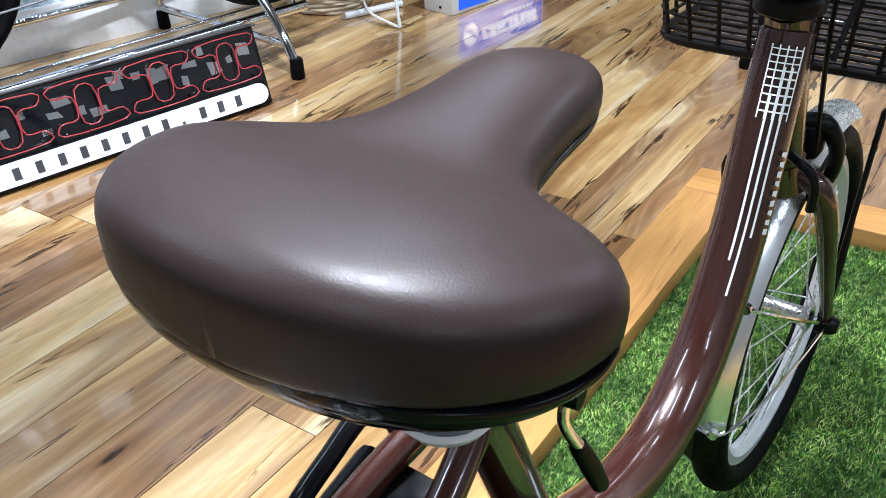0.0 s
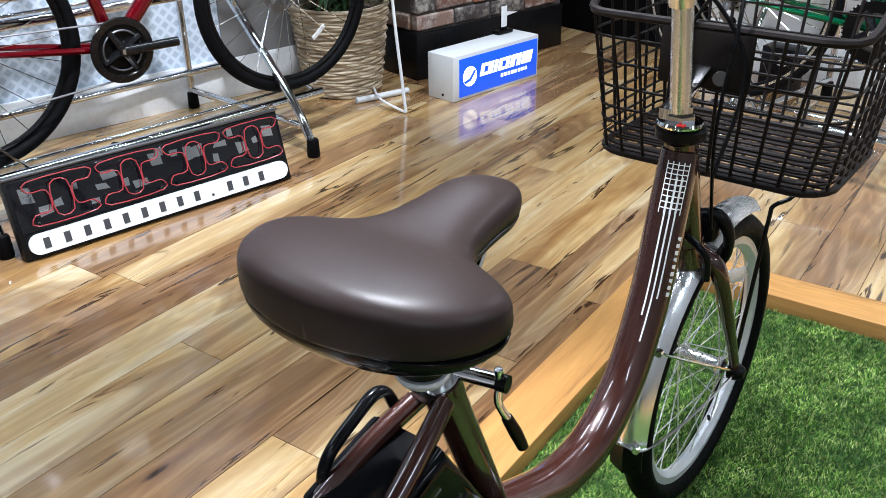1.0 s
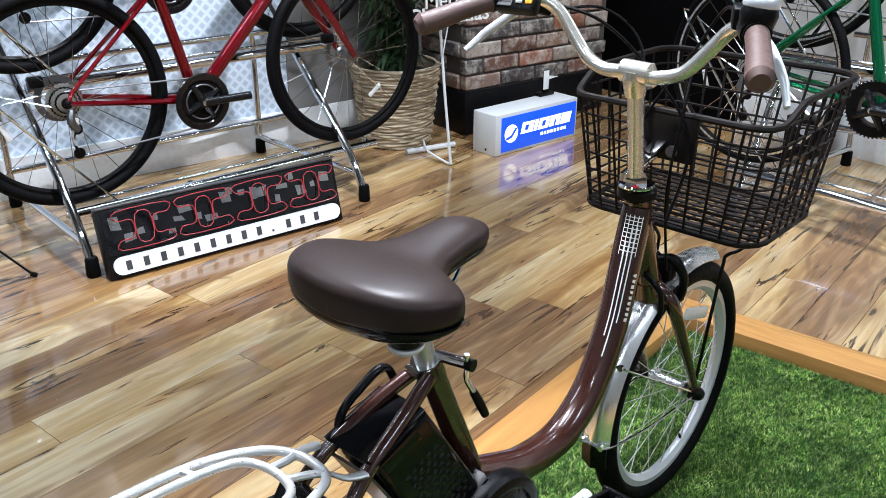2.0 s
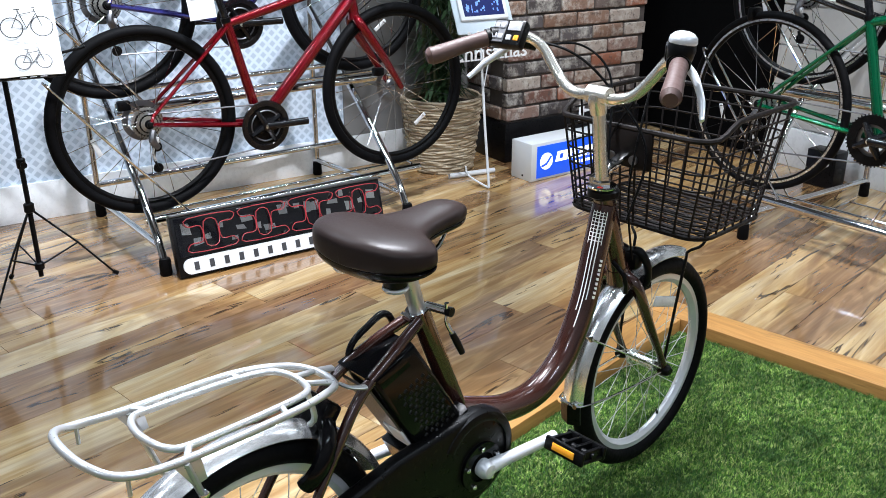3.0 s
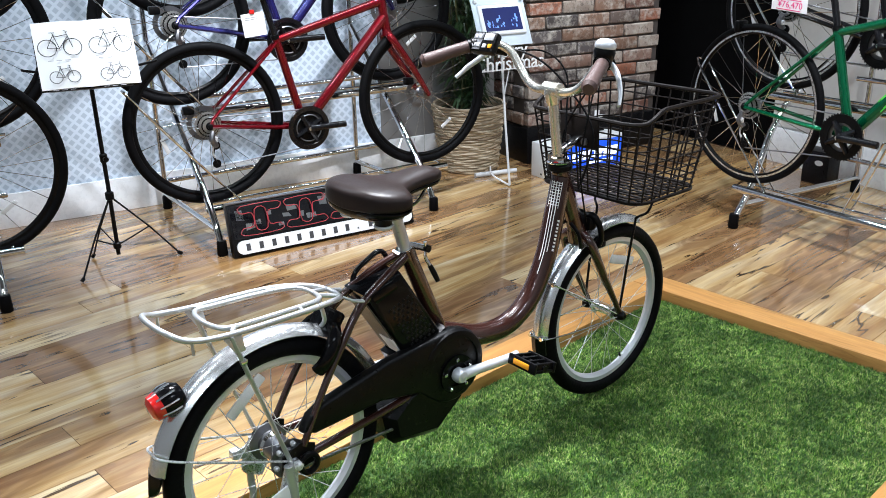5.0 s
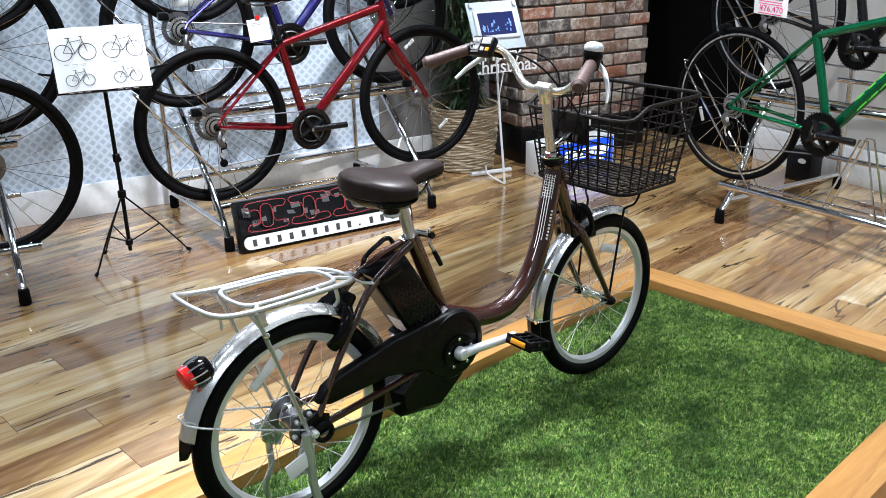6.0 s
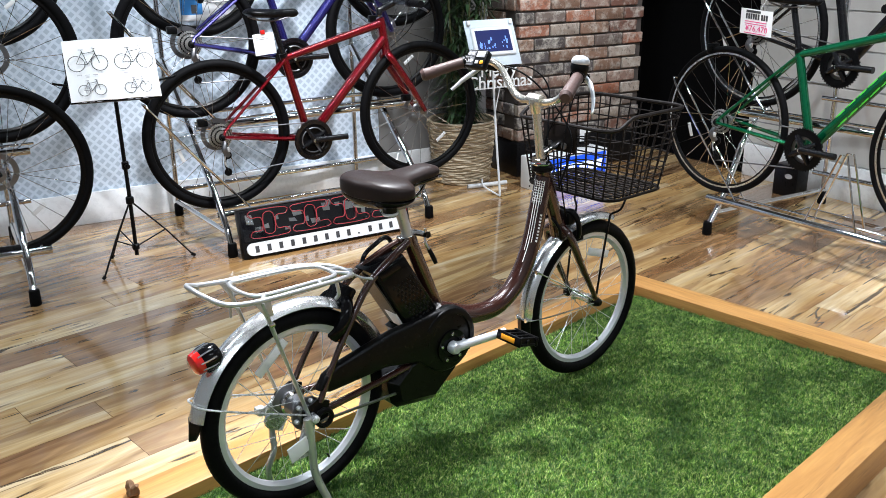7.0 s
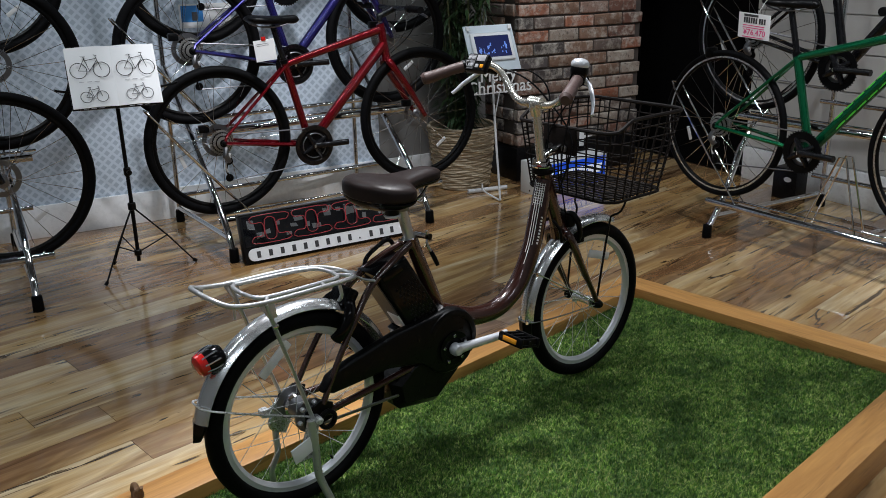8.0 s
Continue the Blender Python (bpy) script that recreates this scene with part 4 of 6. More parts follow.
    part("clamp_bolt", rod([(0.014, 0.377, 0.649), (0.060, 0.3835, 0.652)], 0.0080, 14), M_CHROME, sp)
    part("bolt_end", rod([(0.058, 0.3832, 0.652), (0.068, 0.3846, 0.652)], 0.0088, 14), M_BLACK, sp)
    lv = part("clamp_lever", rod([(0.060, 0.380, 0.668), (0.060, 0.382, 0.650), (0.060, 0.380, 0.634), (0.063, 0.383, 0.622), (0.068, 0.389, 0.608)], 0.0042, 10, 4), M_CHROME, sp, "bent chrome quick-release lever")
    part("lever_sleeve", rod([(0.066, 0.387, 0.612), (0.071, 0.395, 0.592), (0.075, 0.4025, 0.572)], [0.0058, 0.0068, 0.0058], 10, 3), M_BLACK, lv, "black plastic lever sleeve")
    comfort_saddle(bike)
    # battery
    bat = part("battery", prism([(0.222, 0.576), (0.322, 0.606), (0.4326, 0.4274), (0.3302, 0.3833)], -0.048, 0.048, 0.012, 3), M_GLOSSBLACK, bike, "gloss black battery pack with honeycomb side panels")
    part("battery_handle", rod([(-0.034, 0.246, 0.556), (-0.038, 0.246, 0.584), (-0.039, 0.260, 0.605), (-0.038, 0.290, 0.622), (-0.037, 0.317, 0.634), (-0.035, 0.334, 0.626), (-0.03, 0.344, 0.596)], [0.0065, 0.0065, 0.0065, 0.0065, 0.0070, 0.0070, 0.0065], 12, 5, False, 0.9), M_GLOSSBLACK, bat, "folding black carrying handle")
    part("battery_label", prism([(0.2279, 0.5494), (0.2298, 0.5536), (0.3297, 0.3937), (0.3257, 0.3917)], -0.036, 0.036), M_DARKLABEL, bat, "grey rating label on the battery's back")
    part("label_plate", prism([(0.2915, 0.4426), (0.2955, 0.4446), (0.3244, 0.3989), (0.3204, 0.3969)], -0.010, 0.037), M_PAPER, bat)
    part("battery_window", prism([(0.2352, 0.5711), (0.2954, 0.5937), (0.3084, 0.5729), (0.2482, 0.5504)], 0.0482, 0.0496, 0.001), M_GLOSSBLACK, bat)
    d1, d2 = Vector((0, 0.112, -0.190)).normalized(), Vector((0, 0.949, 0.365)).normalized()
    first = None
    for i in range(12):
        for j in range(5):
            c = Vector((0.0478, 0.2915, 0.5255)) + d1 * (0.0118 * i) + d2 * (0.0138 * (j - 0.6 + 0.5 * (i % 2)))
            if first is None:
                first = part("honeycomb_cell", turned([(0.0058, 0.0), (0.0036, 0.0022)], 4, "x"), M_BLACK, bat, "", Matrix.Translation(c))
            else:
                again(first, Matrix.Translation(c))
    part("battery_base", prism([(0.3159, 0.3803), (0.4446, 0.4346), (0.4840, 0.3515), (0.3527, 0.3056)], -0.052, 0.052, 0.010), M_BLACK, bat)
    # drive unit and chain case
    du = part("drive_unit", prism([(0.2620, 0.2500), (0.3200, 0.3006), (0.4080, 0.3312), (0.5100, 0.3358), (0.5370, 0.2650), (0.5050, 0.2130), (0.4200, 0.1450), (0.2930, 0.1640), (0.2740, 0.1840)], -0.058, 0.052, 0.024, 1), M_BLACK, bike, "black plastic motor housing under the frame")
    outline = [(0.0291, 0.3197), (0.0486, 0.3537), (0.0839, 0.3711), (0.2606, 0.4096)]
    for k in range(13):
        a = radians(105 - 19 * k)
        outline.append((0.453 + 0.096 * math.cos(a), 0.332 + 0.096 * math.sin(a)))
    outline += [(0.3479, 0.2953), (0.2384, 0.3165), (0.0603, 0.3071)]
    cc = part("chain_case", prism(outline, 0.036, 0.068, 0.009, 3), M_BLACK, bike, "matt black chain case")
    part("case_ridge", ring(0.080, [(0.064, 0.014), (0.070, 0.011), (0.0735, 0.002), (0.072, -0.006), (0.064, -0.008)], 30, -35, 150), M_BLACK, cc, "", pose(0, 0.453, 0.332))
    part("chainring", ring(0.040, [(0.068, 0.010), (0.074, 0.010), (0.074, -0.010), (0.068, -0.010)], 32), M_GLOSSBLACK, cc, "", pose(0, 0.459, 0.310))
    for k in range(5):
        a = radians(72 * k + 20)
        part("ring_bolt", turned([(0.005, 0.072), (0.005, 0.078), (0.003, 0.080)], 10, "x", (0, 0.459 + 0.040 * math.cos(a), 0.310 + 0.040 * math.sin(a))), M_CHROME, cc)
    for sx, ang in ((1, 1), (-1, 181)):
        d = Vector((0, math.cos(radians(ang)), math.sin(radians(ang))))
        o = Vector((0, 0.459, 0.310))
        arm = part("crank_arm", tube(bmesh.new(), [o + Vector((sx * 0.082, 0, 0)) - d * 0.008, o + Vector((sx * 0.088, 0, 0)) + d * 0.05, o + Vector((sx * 0.100, 0, 0)) + d * 0.14, o + Vector((sx * 0.103, 0, 0)) + d * 0.174], [0.0165, 0.0125, 0.0115, 0.0125], 12, 5), M_RIM, bike, "silver crank arm")
        part("crank_bolt", turned([(0.018, 0.072), (0.019, 0.086), (0.014, 0.096), (0.006, 0.099)] if sx > 0 else [(0.006, -0.099), (0.014, -0.096), (0.019, -0.086), (0.018, -0.072)], 16, "x", o), M_RIM, arm)
        pc = o + Vector((sx * 0.157, 0, 0)) + d * 0.172
        ped = part("pedal", slab((-0.045, -0.031, -0.012), (0.045, 0.031, -0.004), 0.003), M_BLACK, bike, "black resin pedal with amber reflectors", Matrix.Translation(pc) @ pose(0, 0, 0, -14, 0, 0))
        part("pedal_axle", rod([(-sx * 0.052, 0, 0), (sx * 0.045, 0, 0)], 0.0075, 10), M_BLACK, ped)
        for sy in (-1, 1):
            part("pedal_cage", slab((-0.046, sy * 0.0345 - 0.0045, -0.014), (0.046, sy * 0.0345 + 0.0045, 0.014), 0.003), M_BLACK, ped)
            part("pedal_reflector", slab((-0.026, sy * 0.040 - 0.0015, -0.007), (0.026, sy * 0.040 + 0.0015, 0.007), 0.001), M_AMBER, ped)
        for k in range(4):
            x = -0.036 + 0.024 * k
            part("pedal_bar", slab((x - 0.004, -0.031, -0.012), (x + 0.004, 0.031, 0.012), 0.002), M_BLACK, ped)
    # chain run and tensioner
    first = None
    for k in range(24):
        t = k / 23
        c = Vector((0.040, 0.03 + 0.27 * t, 0.222 - 0.008 * t))
        if first is None:
            first = part("chain_link", slab((-0.003, -0.0062, -0.004), (0.003, 0.0062, 0.004), 0.0015, 1), M_GREYSTEEL, cc, "", Matrix.Translation(c))
        else:
            again(first, Matrix.Translation(c) @ pose(0, 0, 0, -2, 0, 0))
    part("tensioner", ring(0.021, circle_section(0.007, 8), 24), M_BLACK, cc, "black chain tensioner pulley guard", pose(0.078, 0.030, 0.253))
    part("hub_cone", turned([(0.030, 0.030), (0.034, 0.040), (0.028, 0.052), (0.012, 0.066), (0.009, 0.080)], 20, "x", (0, 0, R)), M_GREYSTEEL, cc)
    part("roller_brake", turned([(0.018, -0.066), (0.034, -0.062), (0.037, -0.050), (0.030, -0.046)], 24, "x", (0, 0, R)), M_GLOSSBLACK, cc, "gloss black roller brake drum")
    # mudguards
    rg = fender(bike, pose(0, 0, R), R + 0.028, 18, 167, 0.030)
    rg["label"] = "polished silver rear mudguard"
    bm = ring(R + 0.0285, [(-0.029, -0.010), (0, 0.0015), (0.029, -0.010), (0.027, -0.016), (0, -0.004), (-0.027, -0.016)], 10, 167, 177)
    for v in bm.verts:
        v.co.x *= 1 - 0.85 * min(1.0, max(0.0, (math.degrees(math.atan2(v.co.z, v.co.y)) - 168) / 9)) ** 1.6
    part("guard_tip", bm, M_BLACK, rg, "black rubber mud flap")
    part("guard_stay", rod([(0.072, -0.012, R + 0.010), (0.060, -0.14, R + 0.058), (0.036, -0.258, R + 0.102), (0, -0.274, R + 0.108), (-0.036, -0.258, R + 0.102), (-0.060, -0.14, R + 0.058), (-0.072, -0.012, R + 0.010)], 0.0026, 6, 4), M_SPOKE, rg, "", pose(0, 0, -R))
    fg = fender(bike, pose(0, 1.096, R), R + 0.026, 62, 180, 0.028, tip=9)
    fg["label"] = "polished silver front mudguard"
    part("guard_tip", ring(R + 0.0265, [(-0.026, -0.010), (0, 0.0015), (0.026, -0.010), (0.024, -0.016), (0, -0.004), (-0.024, -0.016)], 6, 180, 190), M_BLACK, fg, "black rubber mud flap")
    for az, dz in ((179, 0.0), (148, 0.0)):
        a = radians(az)
        py, pz = (R + 0.026) * math.cos(a), (R + 0.026) * math.sin(a)
        part("guard_stay", rod([(0.060, 0.0, 0.0), (0.050, py * 0.6, pz * 0.6), (0.030, py * 0.97, pz * 0.97), (0, py, pz), (-0.030, py * 0.97, pz * 0.97), (-0.050, py * 0.6, pz * 0.6), (-0.060, 0, 0)], 0.0024, 6, 4), M_CHROME, fg)
        for sx in (-1, 1):
            part("stay_bolt", turned([(0.006, -0.004), (0.006, 0.004), (0.003, 0.006)], 8, "y", (sx * 0.020, py, pz)), M_CHROME, fg)
    # rear carrier
    loop = [(0.028, 0.166, 0.588), (0.060, 0.124, 0.598), (0.080, 0.041, 0.606), (0.085, -0.122, 0.611), (0.079, -0.200, 0.622), (0.050, -0.234, 0.639), (0, -0.243, 0.645)]
    loop = loop + [(-x, y, z) for x, y, z in reversed(loop[:-1])]
    rk = part("rear_carrier", tube(bmesh.new(), loop, 0.0062, 10, 5, True), M_SILVER, bike, "silver tubular rear carrier")
    inner = [(0.020, 0.118, 0.600), (0.046, 0.098, 0.604), (0.057, 0.040, 0.608), (0.061, -0.090, 0.612), (0.050, -0.128, 0.616), (0.0, -0.142, 0.620)]
    inner = inner + [(-x, y, z) for x, y, z in reversed(inner[:-1])]
    part("inner_loop", tube(bmesh.new(), inner, 0.0056, 10, 5, True), M_SILVER, rk)
    for sx in (-1, 1):
        part("cross_bar", rod([(sx * 0.056, 0.050, 0.607), (sx * 0.080, 0.044, 0.606)], 0.0048, 8), M_SILVER, rk)
        part("cross_bar", rod([(sx * 0.060, -0.100, 0.612), (sx * 0.084, -0.116, 0.611)], 0.0052, 8), M_SILVER, rk)
        part("cross_bar", rod([(sx * 0.014, 0.118, 0.600), (sx * 0.020, 0.150, 0.592), (sx * 0.026, 0.166, 0.588)], 0.0050, 8, 3), M_SILVER, rk)
    for sx in (-1, 1):
        part("carrier_leg", rod([(sx * 0.085, -0.120, 0.608), (sx * 0.084, -0.104, 0.556), (sx * 0.078, -0.050, 0.390), (sx * 0.072, -0.010, 0.269)], [0.0095, 0.0100, 0.0090, 0.0100], 10, 4, False, 0.5), M_SILVER, rk)
        part("leg_bolt", turned([(0.007, 0.0), (0.007, 0.006), (0.004, 0.008)] if sx > 0 else [(0.004, -0.008), (0.007, -0.006), (0.007, 0.0)], 10, "x", (sx * 0.086, -0.100, 0.548)), M_CHROME, rk)
        part("leg_plate", prism([(-0.136, 0.606), (-0.098, 0.606), (-0.092, 0.570), (-0.112, 0.566)], sx * 0.082, sx * 0.088, 0.001), M_SILVER, rk)
        part("hook", rod([(sx * 0.079, -0.195, 0.620), (sx * 0.080, -0.195, 0.591)], 0.0032, 8), M_SILVER, rk)
        part("carrier_stay", rod([(sx * 0.028, 0.174, 0.584), (sx * 0.040, 0.189, 0.575), (sx * 0.043, 0.215, 0.567)], [0.006, 0.0075, 0.0085], 8, 4, False, 0.5), M_SILVER, rk)
    part("guard_bridge", rod([(0.04, 0.107, 0.601), (0.042, 0.116, 0.555), (0.030, 0.114, 0.536)], 0.005, 8, 3), M_SILVER, rk)
    # ring lock round the rear tyre
    lk = []
    c0, e = Vector((0, 0.112, 0.478)), Vector((0, 0.569, 0.833))
    for k in range(17):
        a = radians(-40 + 260 * k / 16)
        lk.append(c0 + Vector((1, 0, 0)) * 0.060 * math.cos(a) + e * 0.066 * math.sin(a))
    rl = part("ring_lock", rod(lk, 0.0135, 10, 0, False, 1.3), M_GLOSSBLACK, bike, "black horseshoe lock round the rear tyre")
    part("lock_body", slab((-0.036, -0.018, -0.028), (0.036, 0.018, 0.028), 0.008), M_GLOSSBLACK, rl, "", Matrix.Translation(c0 + e * 0.062) @ pose(0, 0, 0, -35))
    # tail lamp
    tl = part("tail_lamp", turned([(0.020, -0.056), (0.0265, -0.052), (0.0315, -0.030), (0.0310, -0.010), (0.022, 0.004), (0.006, 0.008)], 24, "y"), M_GLOSSBLACK, bike, "black tail lamp with a red lens", pose(0, -0.202, 0.480, 14))
    part("lens", turned([(0.004, -0.068), (0.018, -0.0665), (0.0268, -0.060), (0.0285, -0.0500), (0.0290, -0.042), (0.0275, -0.040)], 24, "y"), M_TAIL, tl, "red ribbed lens")
    for a in (-20, 15, 50, 90, 130, 165, 200):
        c, s = math.cos(radians(a)), math.sin(radians(a))
        part("trim_strip", rod([(0.0268 * c, -0.0500, 0.0268 * s), (0.0315 * c, -0.030, 0.0315 * s), (0.0308 * c, -0.011, 0.0308 * s)], 0.0025, 6, 3), M_CHROME, tl, "chromed trim strip")
    # stand
    st = part("stand", rod([(0.082, -0.022, 0.271), (0.085, -0.016, 0.19), (0.088, -0.012, 0.112), (0.108, 0.010, 0.035), (0.118, 0.022, -0.004)], [0.0105, 0.0105, 0.0105, 0.0095, 0.009], 10, 5), M_SILVER, bike, "silver two-legged parking stand folded down")
    part("stand_leg", rod([(-0.080, -0.020, 0.265), (-0.084, -0.032, 0.17), (-0.086, -0.030, 0.11), (-0.096, -0.045, 0.055), (-0.112, -0.035, -0.002)], [0.009, 0.009, 0.0085, 0.008, 0.008], 10, 5), M_SILVER, st)
    part("brake_arm", prism([(-0.010, 0.286), (-0.046, 0.256), (-0.074, 0.250), (-0.074, 0.232), (-0.044, 0.226), (-0.032, 0.176), (-0.010, 0.166), (0.006, 0.196), (0.012, 0.250)], -0.074, -0.066, 0.003), M_ALU, cc, "silver roller brake arm")
    part("brake_cap", turned([(0.006, -0.084), (0.018, -0.082), (0.022, -0.074), (0.022, -0.068)], 20, "x", (0, -0.036, 0.205)), M_ALU, cc)
    part("arm_clip", slab((-0.082, -0.080, 0.236), (-0.060, -0.056, 0.258), 0.004), M_SPOKE, cc)
    for k in range(6):
        a = radians(60 * k + 15)
        part("hub_bolt", turned([(0.0065, 0.044), (0.0065, 0.056), (0.004, 0.059)], 8, "x", (0, 0.036 * math.cos(a), R + 0.036 * math.sin(a))), M_SPOKE, cc)
    part("hub_band", ring(0.030, [(-0.030, 0.0), (-0.022, 0.003), (-0.014, 0.0), (-0.014, -0.004), (-0.030, -0.004)], 28), M_CHROME, cc, "", pose(0, 0, R))
    part("axle_nut", turned([(0.011, 0.078), (0.011, 0.090), (0.006, 0.094)], 6, "x", (0, 0.0, R)), M_SPOKE, cc)
    part("stand_plate", prism([(-0.0589, 0.1631), (-0.0022, 0.1627), (0.0040, 0.2480), (-0.0250, 0.2650)], 0.070, 0.076, 0.001), M_SPOKE, st)
    coil = [(0.084 + 0.006 * math.cos(k * 1.05), -0.012 + 0.006 * math.sin(k * 1.05), 0.235 - 0.0011 * k) for k in range(110)]
    part("stand_spring", rod(coil, 0.0016, 5), M_SPOKE, st)
    part("stand_lock", prism([(-0.0859, 0.2097), (-0.0300, 0.2280), (-0.0205, 0.1887), (-0.0745, 0.1683)], 0.082, 0.088, 0.002), M_PAPER, st, "white stand lock tab")
    basket(bike)
    return bike


electric_bicycle()

# ---------------------------------------------------------------- shop bicycles
def shop_bicycle(name, label, at, paint, R=0.352, tyre=0.0185, bb=(0.45, -0.085), seat=(0.355, 0.325), top=(0.945, 0.455), low=(0.962, 0.315), front=(1.10, -0.03), saddle_up=0.17, rim=None, spokes=24, sloping=0.0, discs=True, bands=None, guard=False):
    """A bicycle on the rack; places in (forward, up) from the rear hub. Local x is its right, drive side."""
    b = thing(name, label, "bicycle", at, "bicycles on the racks")
    rim = rim or M_BLACK

    def P(x, q, dy=0.0, dz=0.0):
        return (x, q[0] + dy, q[1] + dz)

    for q in ((0.0, 0.0), front):
        w = spoked_wheel(b, pose(0, q[0], q[1]), R, tyre, rim, 0.016, 0.045, spokes, 0.010, 0.018, None, "wheel", 0.0012, M_GREYSTEEL)
        if not discs:
            part("brake_track", ring(R - tyre * 1.75 - 0.005, [(0.0098, 0.004), (0.0108, 0.004), (0.0108, -0.004), (0.0098, -0.004)], 64), M_ALU, w, "bright machined brake track")
        a = -53 if q[0] else 200
        part("spoke_reflector", slab((0.008, -0.034, -0.009), (0.013, 0.034, 0.009), 0.003), M_REFLECT, w, "white spoke reflector", pose(0, 0.20 * math.cos(radians(a)), 0.20 * math.sin(radians(a)), a + 90))
    dt = (top[0] + (low[0] - top[0]) * 0.66, top[1] + (low[1] - top[1]) * 0.66)
    tt = (top[0] + (low[0] - top[0]) * 0.18, top[1] + (low[1] - top[1]) * 0.18)
    fr = part("frame", rod([P(0, bb), P(0, ((bb[0] + dt[0]) / 2, (bb[1] + dt[1]) / 2)), P(0, dt)], [0.0235, 0.0245, 0.0245], 14), paint, b)
    part("top_tube", rod([P(0, seat, 0.004, -0.012), P(0, tt)], [0.0160, 0.0200], 14), paint, fr)
    part("seat_tube", rod([P(0, bb), P(0, seat)], [0.0195, 0.018], 14), paint, fr)
    part("head_tube", rod([P(0, top), P(0, low)], [0.021, 0.0225], 14), paint, fr)
    for sx in (-1, 1):
        part("seat_stay", rod([P(sx * 0.014, seat, 0, -0.02), P(sx * 0.045, (0.02, 0.028)), P(sx * 0.062, (0.0, 0.0))], 0.0075, 8), paint, fr)
        part("chain_stay", rod([P(sx * 0.022, bb, -0.01, 0.0), P(sx * 0.042, (bb[0] * 0.6, bb[1] * 0.62)), P(sx * 0.062, (0.0, 0.0))], [0.011, 0.010, 0.008], 8), paint, fr)
    ax = Vector((0, low[0] - top[0], low[1] - top[1])).normalized()
    crown = Vector(P(0, low)) + ax * 0.03
    fk = part("fork", rod([Vector(P(0, low)), crown], [0.021, 0.026], 12), paint, b)
    for sx in (-1, 1):
        part("fork_leg", rod([crown + Vector((sx * 0.018, 0, 0.004)), crown + Vector((sx * 0.045, 0.004, -0.02)), Vector(P(sx * 0.055, ((crown.y + front[0]) / 2, (crown.z + front[1]) / 2))), Vector(P(sx * 0.055, front))], [0.015, 0.0195, 0.0170, 0.011], 10, 4), paint, fk)
    if bands:
        d0, d1 = Vector(P(0, bb)), Vector(P(0, dt))
        d = (d1 - d0).normalized()
        n = Vector((1, 0, 0))
        up = n.cross(d)
        for k in range(5):
            c = d0 + (d1 - d0) * (0.33 + 0.098 * k) + n * 0.0195
            bm = bmesh.new()
            for a0, a1, e0, e1 in ((-0.030, -0.014, -0.018, 0.018), (-0.014, 0.024, -0.018, -0.008), (-0.014, 0.024, 0.006, 0.018)):
                bm.faces.new([bm.verts.new(c + d * (a + e * 0.55) + up * (e * 1.1) + n * (0.0040 - 0.0050 * (abs(e) / 0.016))) for a, e in ((a0, e0), (a1, e0), (a1, e1), (a0, e1))])
            part("maker_mark", bm, bands, fr, "maker's mark drawn as plain shapes")
    # saddle and post
    sd = Vector((0, seat[0] - bb[0], seat[1] - bb[1])).normalized()
    top_of = Vector(P(0, seat)) + sd * saddle_up
    part("seat_post", rod([Vector(P(0, seat)) - sd * 0.02, top_of - sd * 0.02], 0.0135, 12), M_DARKPAINT, b)
    part("seat_collar", rod([Vector(P(0, seat)) - sd * 0.006, Vector(P(0, seat)) + sd * 0.012], 0.0195, 12), M_BLACK, b)
    rows = []
    for k in range(21):
        s = k / 20
        w = lerp_table([(0, 0.030), (0.08, 0.062), (0.25, 0.070), (0.5, 0.045), (0.7, 0.024), (0.95, 0.020), (1.0, 0.006)], s)[0]
        e = min(1, s * 9, (1 - s) * 12) ** 0.5
        z = top_of.z + 0.012 * (1 - s) - 0.006 * math.sin(math.pi * s)
        rows.append((top_of.y - 0.125 + 0.265 * s, max(w, 0.004), z + 0.022 * e, z - 0.018 * max(e, 0.15)))
    sa = part("saddle", saddle_mesh(bmesh.new(), rows, 2.3, 18), M_BLACK, b, "slim black saddle", sharp=70)
    for sx in (-1, 1):
        part("saddle_rail", rod([(sx * 0.012, top_of.y + 0.10, top_of.z - 0.010), (sx * 0.020, top_of.y + 0.03, top_of.z - 0.026), (sx * 0.020, top_of.y - 0.05, top_of.z - 0.026), (sx * 0.030, top_of.y - 0.10, top_of.z - 0.008)], 0.0035, 6, 3), M_GREYSTEEL, sa)
    # stem and bars
    ht = Vector(P(0, top)) - ax * 0.035
    fwd = Vector((0, 0.085, 0.035))
    hb = part("handlebar", rod([(-0.31, ht.y + 0.055, ht.z + 0.042), (-0.12, ht.y + 0.08, ht.z + 0.040), (0, ht.y + 0.085, ht.z + 0.036), (0.12, ht.y + 0.08, ht.z + 0.040), (0.31, ht.y + 0.055, ht.z + 0.042)], 0.012, 10, 4), M_DARKPAINT, b)
    part("stem", rod([ht + ax * 0.02, ht, ht + fwd * 0.5, ht + fwd], [0.018, 0.018, 0.0155, 0.017], 12), M_DARKPAINT, hb)
    for sx in (-1, 1):
        part("grip", rod([(sx * 0.20, ht.y + 0.070, ht.z + 0.042), (sx * 0.325, ht.y + 0.053, ht.z + 0.042)], 0.0165, 10), M_RUBBER, hb)
        lv = part("brake_lever", rod([(sx * 0.17, ht.y + 0.09, ht.z + 0.036), (sx * 0.20, ht.y + 0.12, ht.z + 0.022), (sx * 0.28, ht.y + 0.115, ht.z + 0.005)], [0.008, 0.007, 0.005], 8, 4), M_GREYSTEEL, hb)
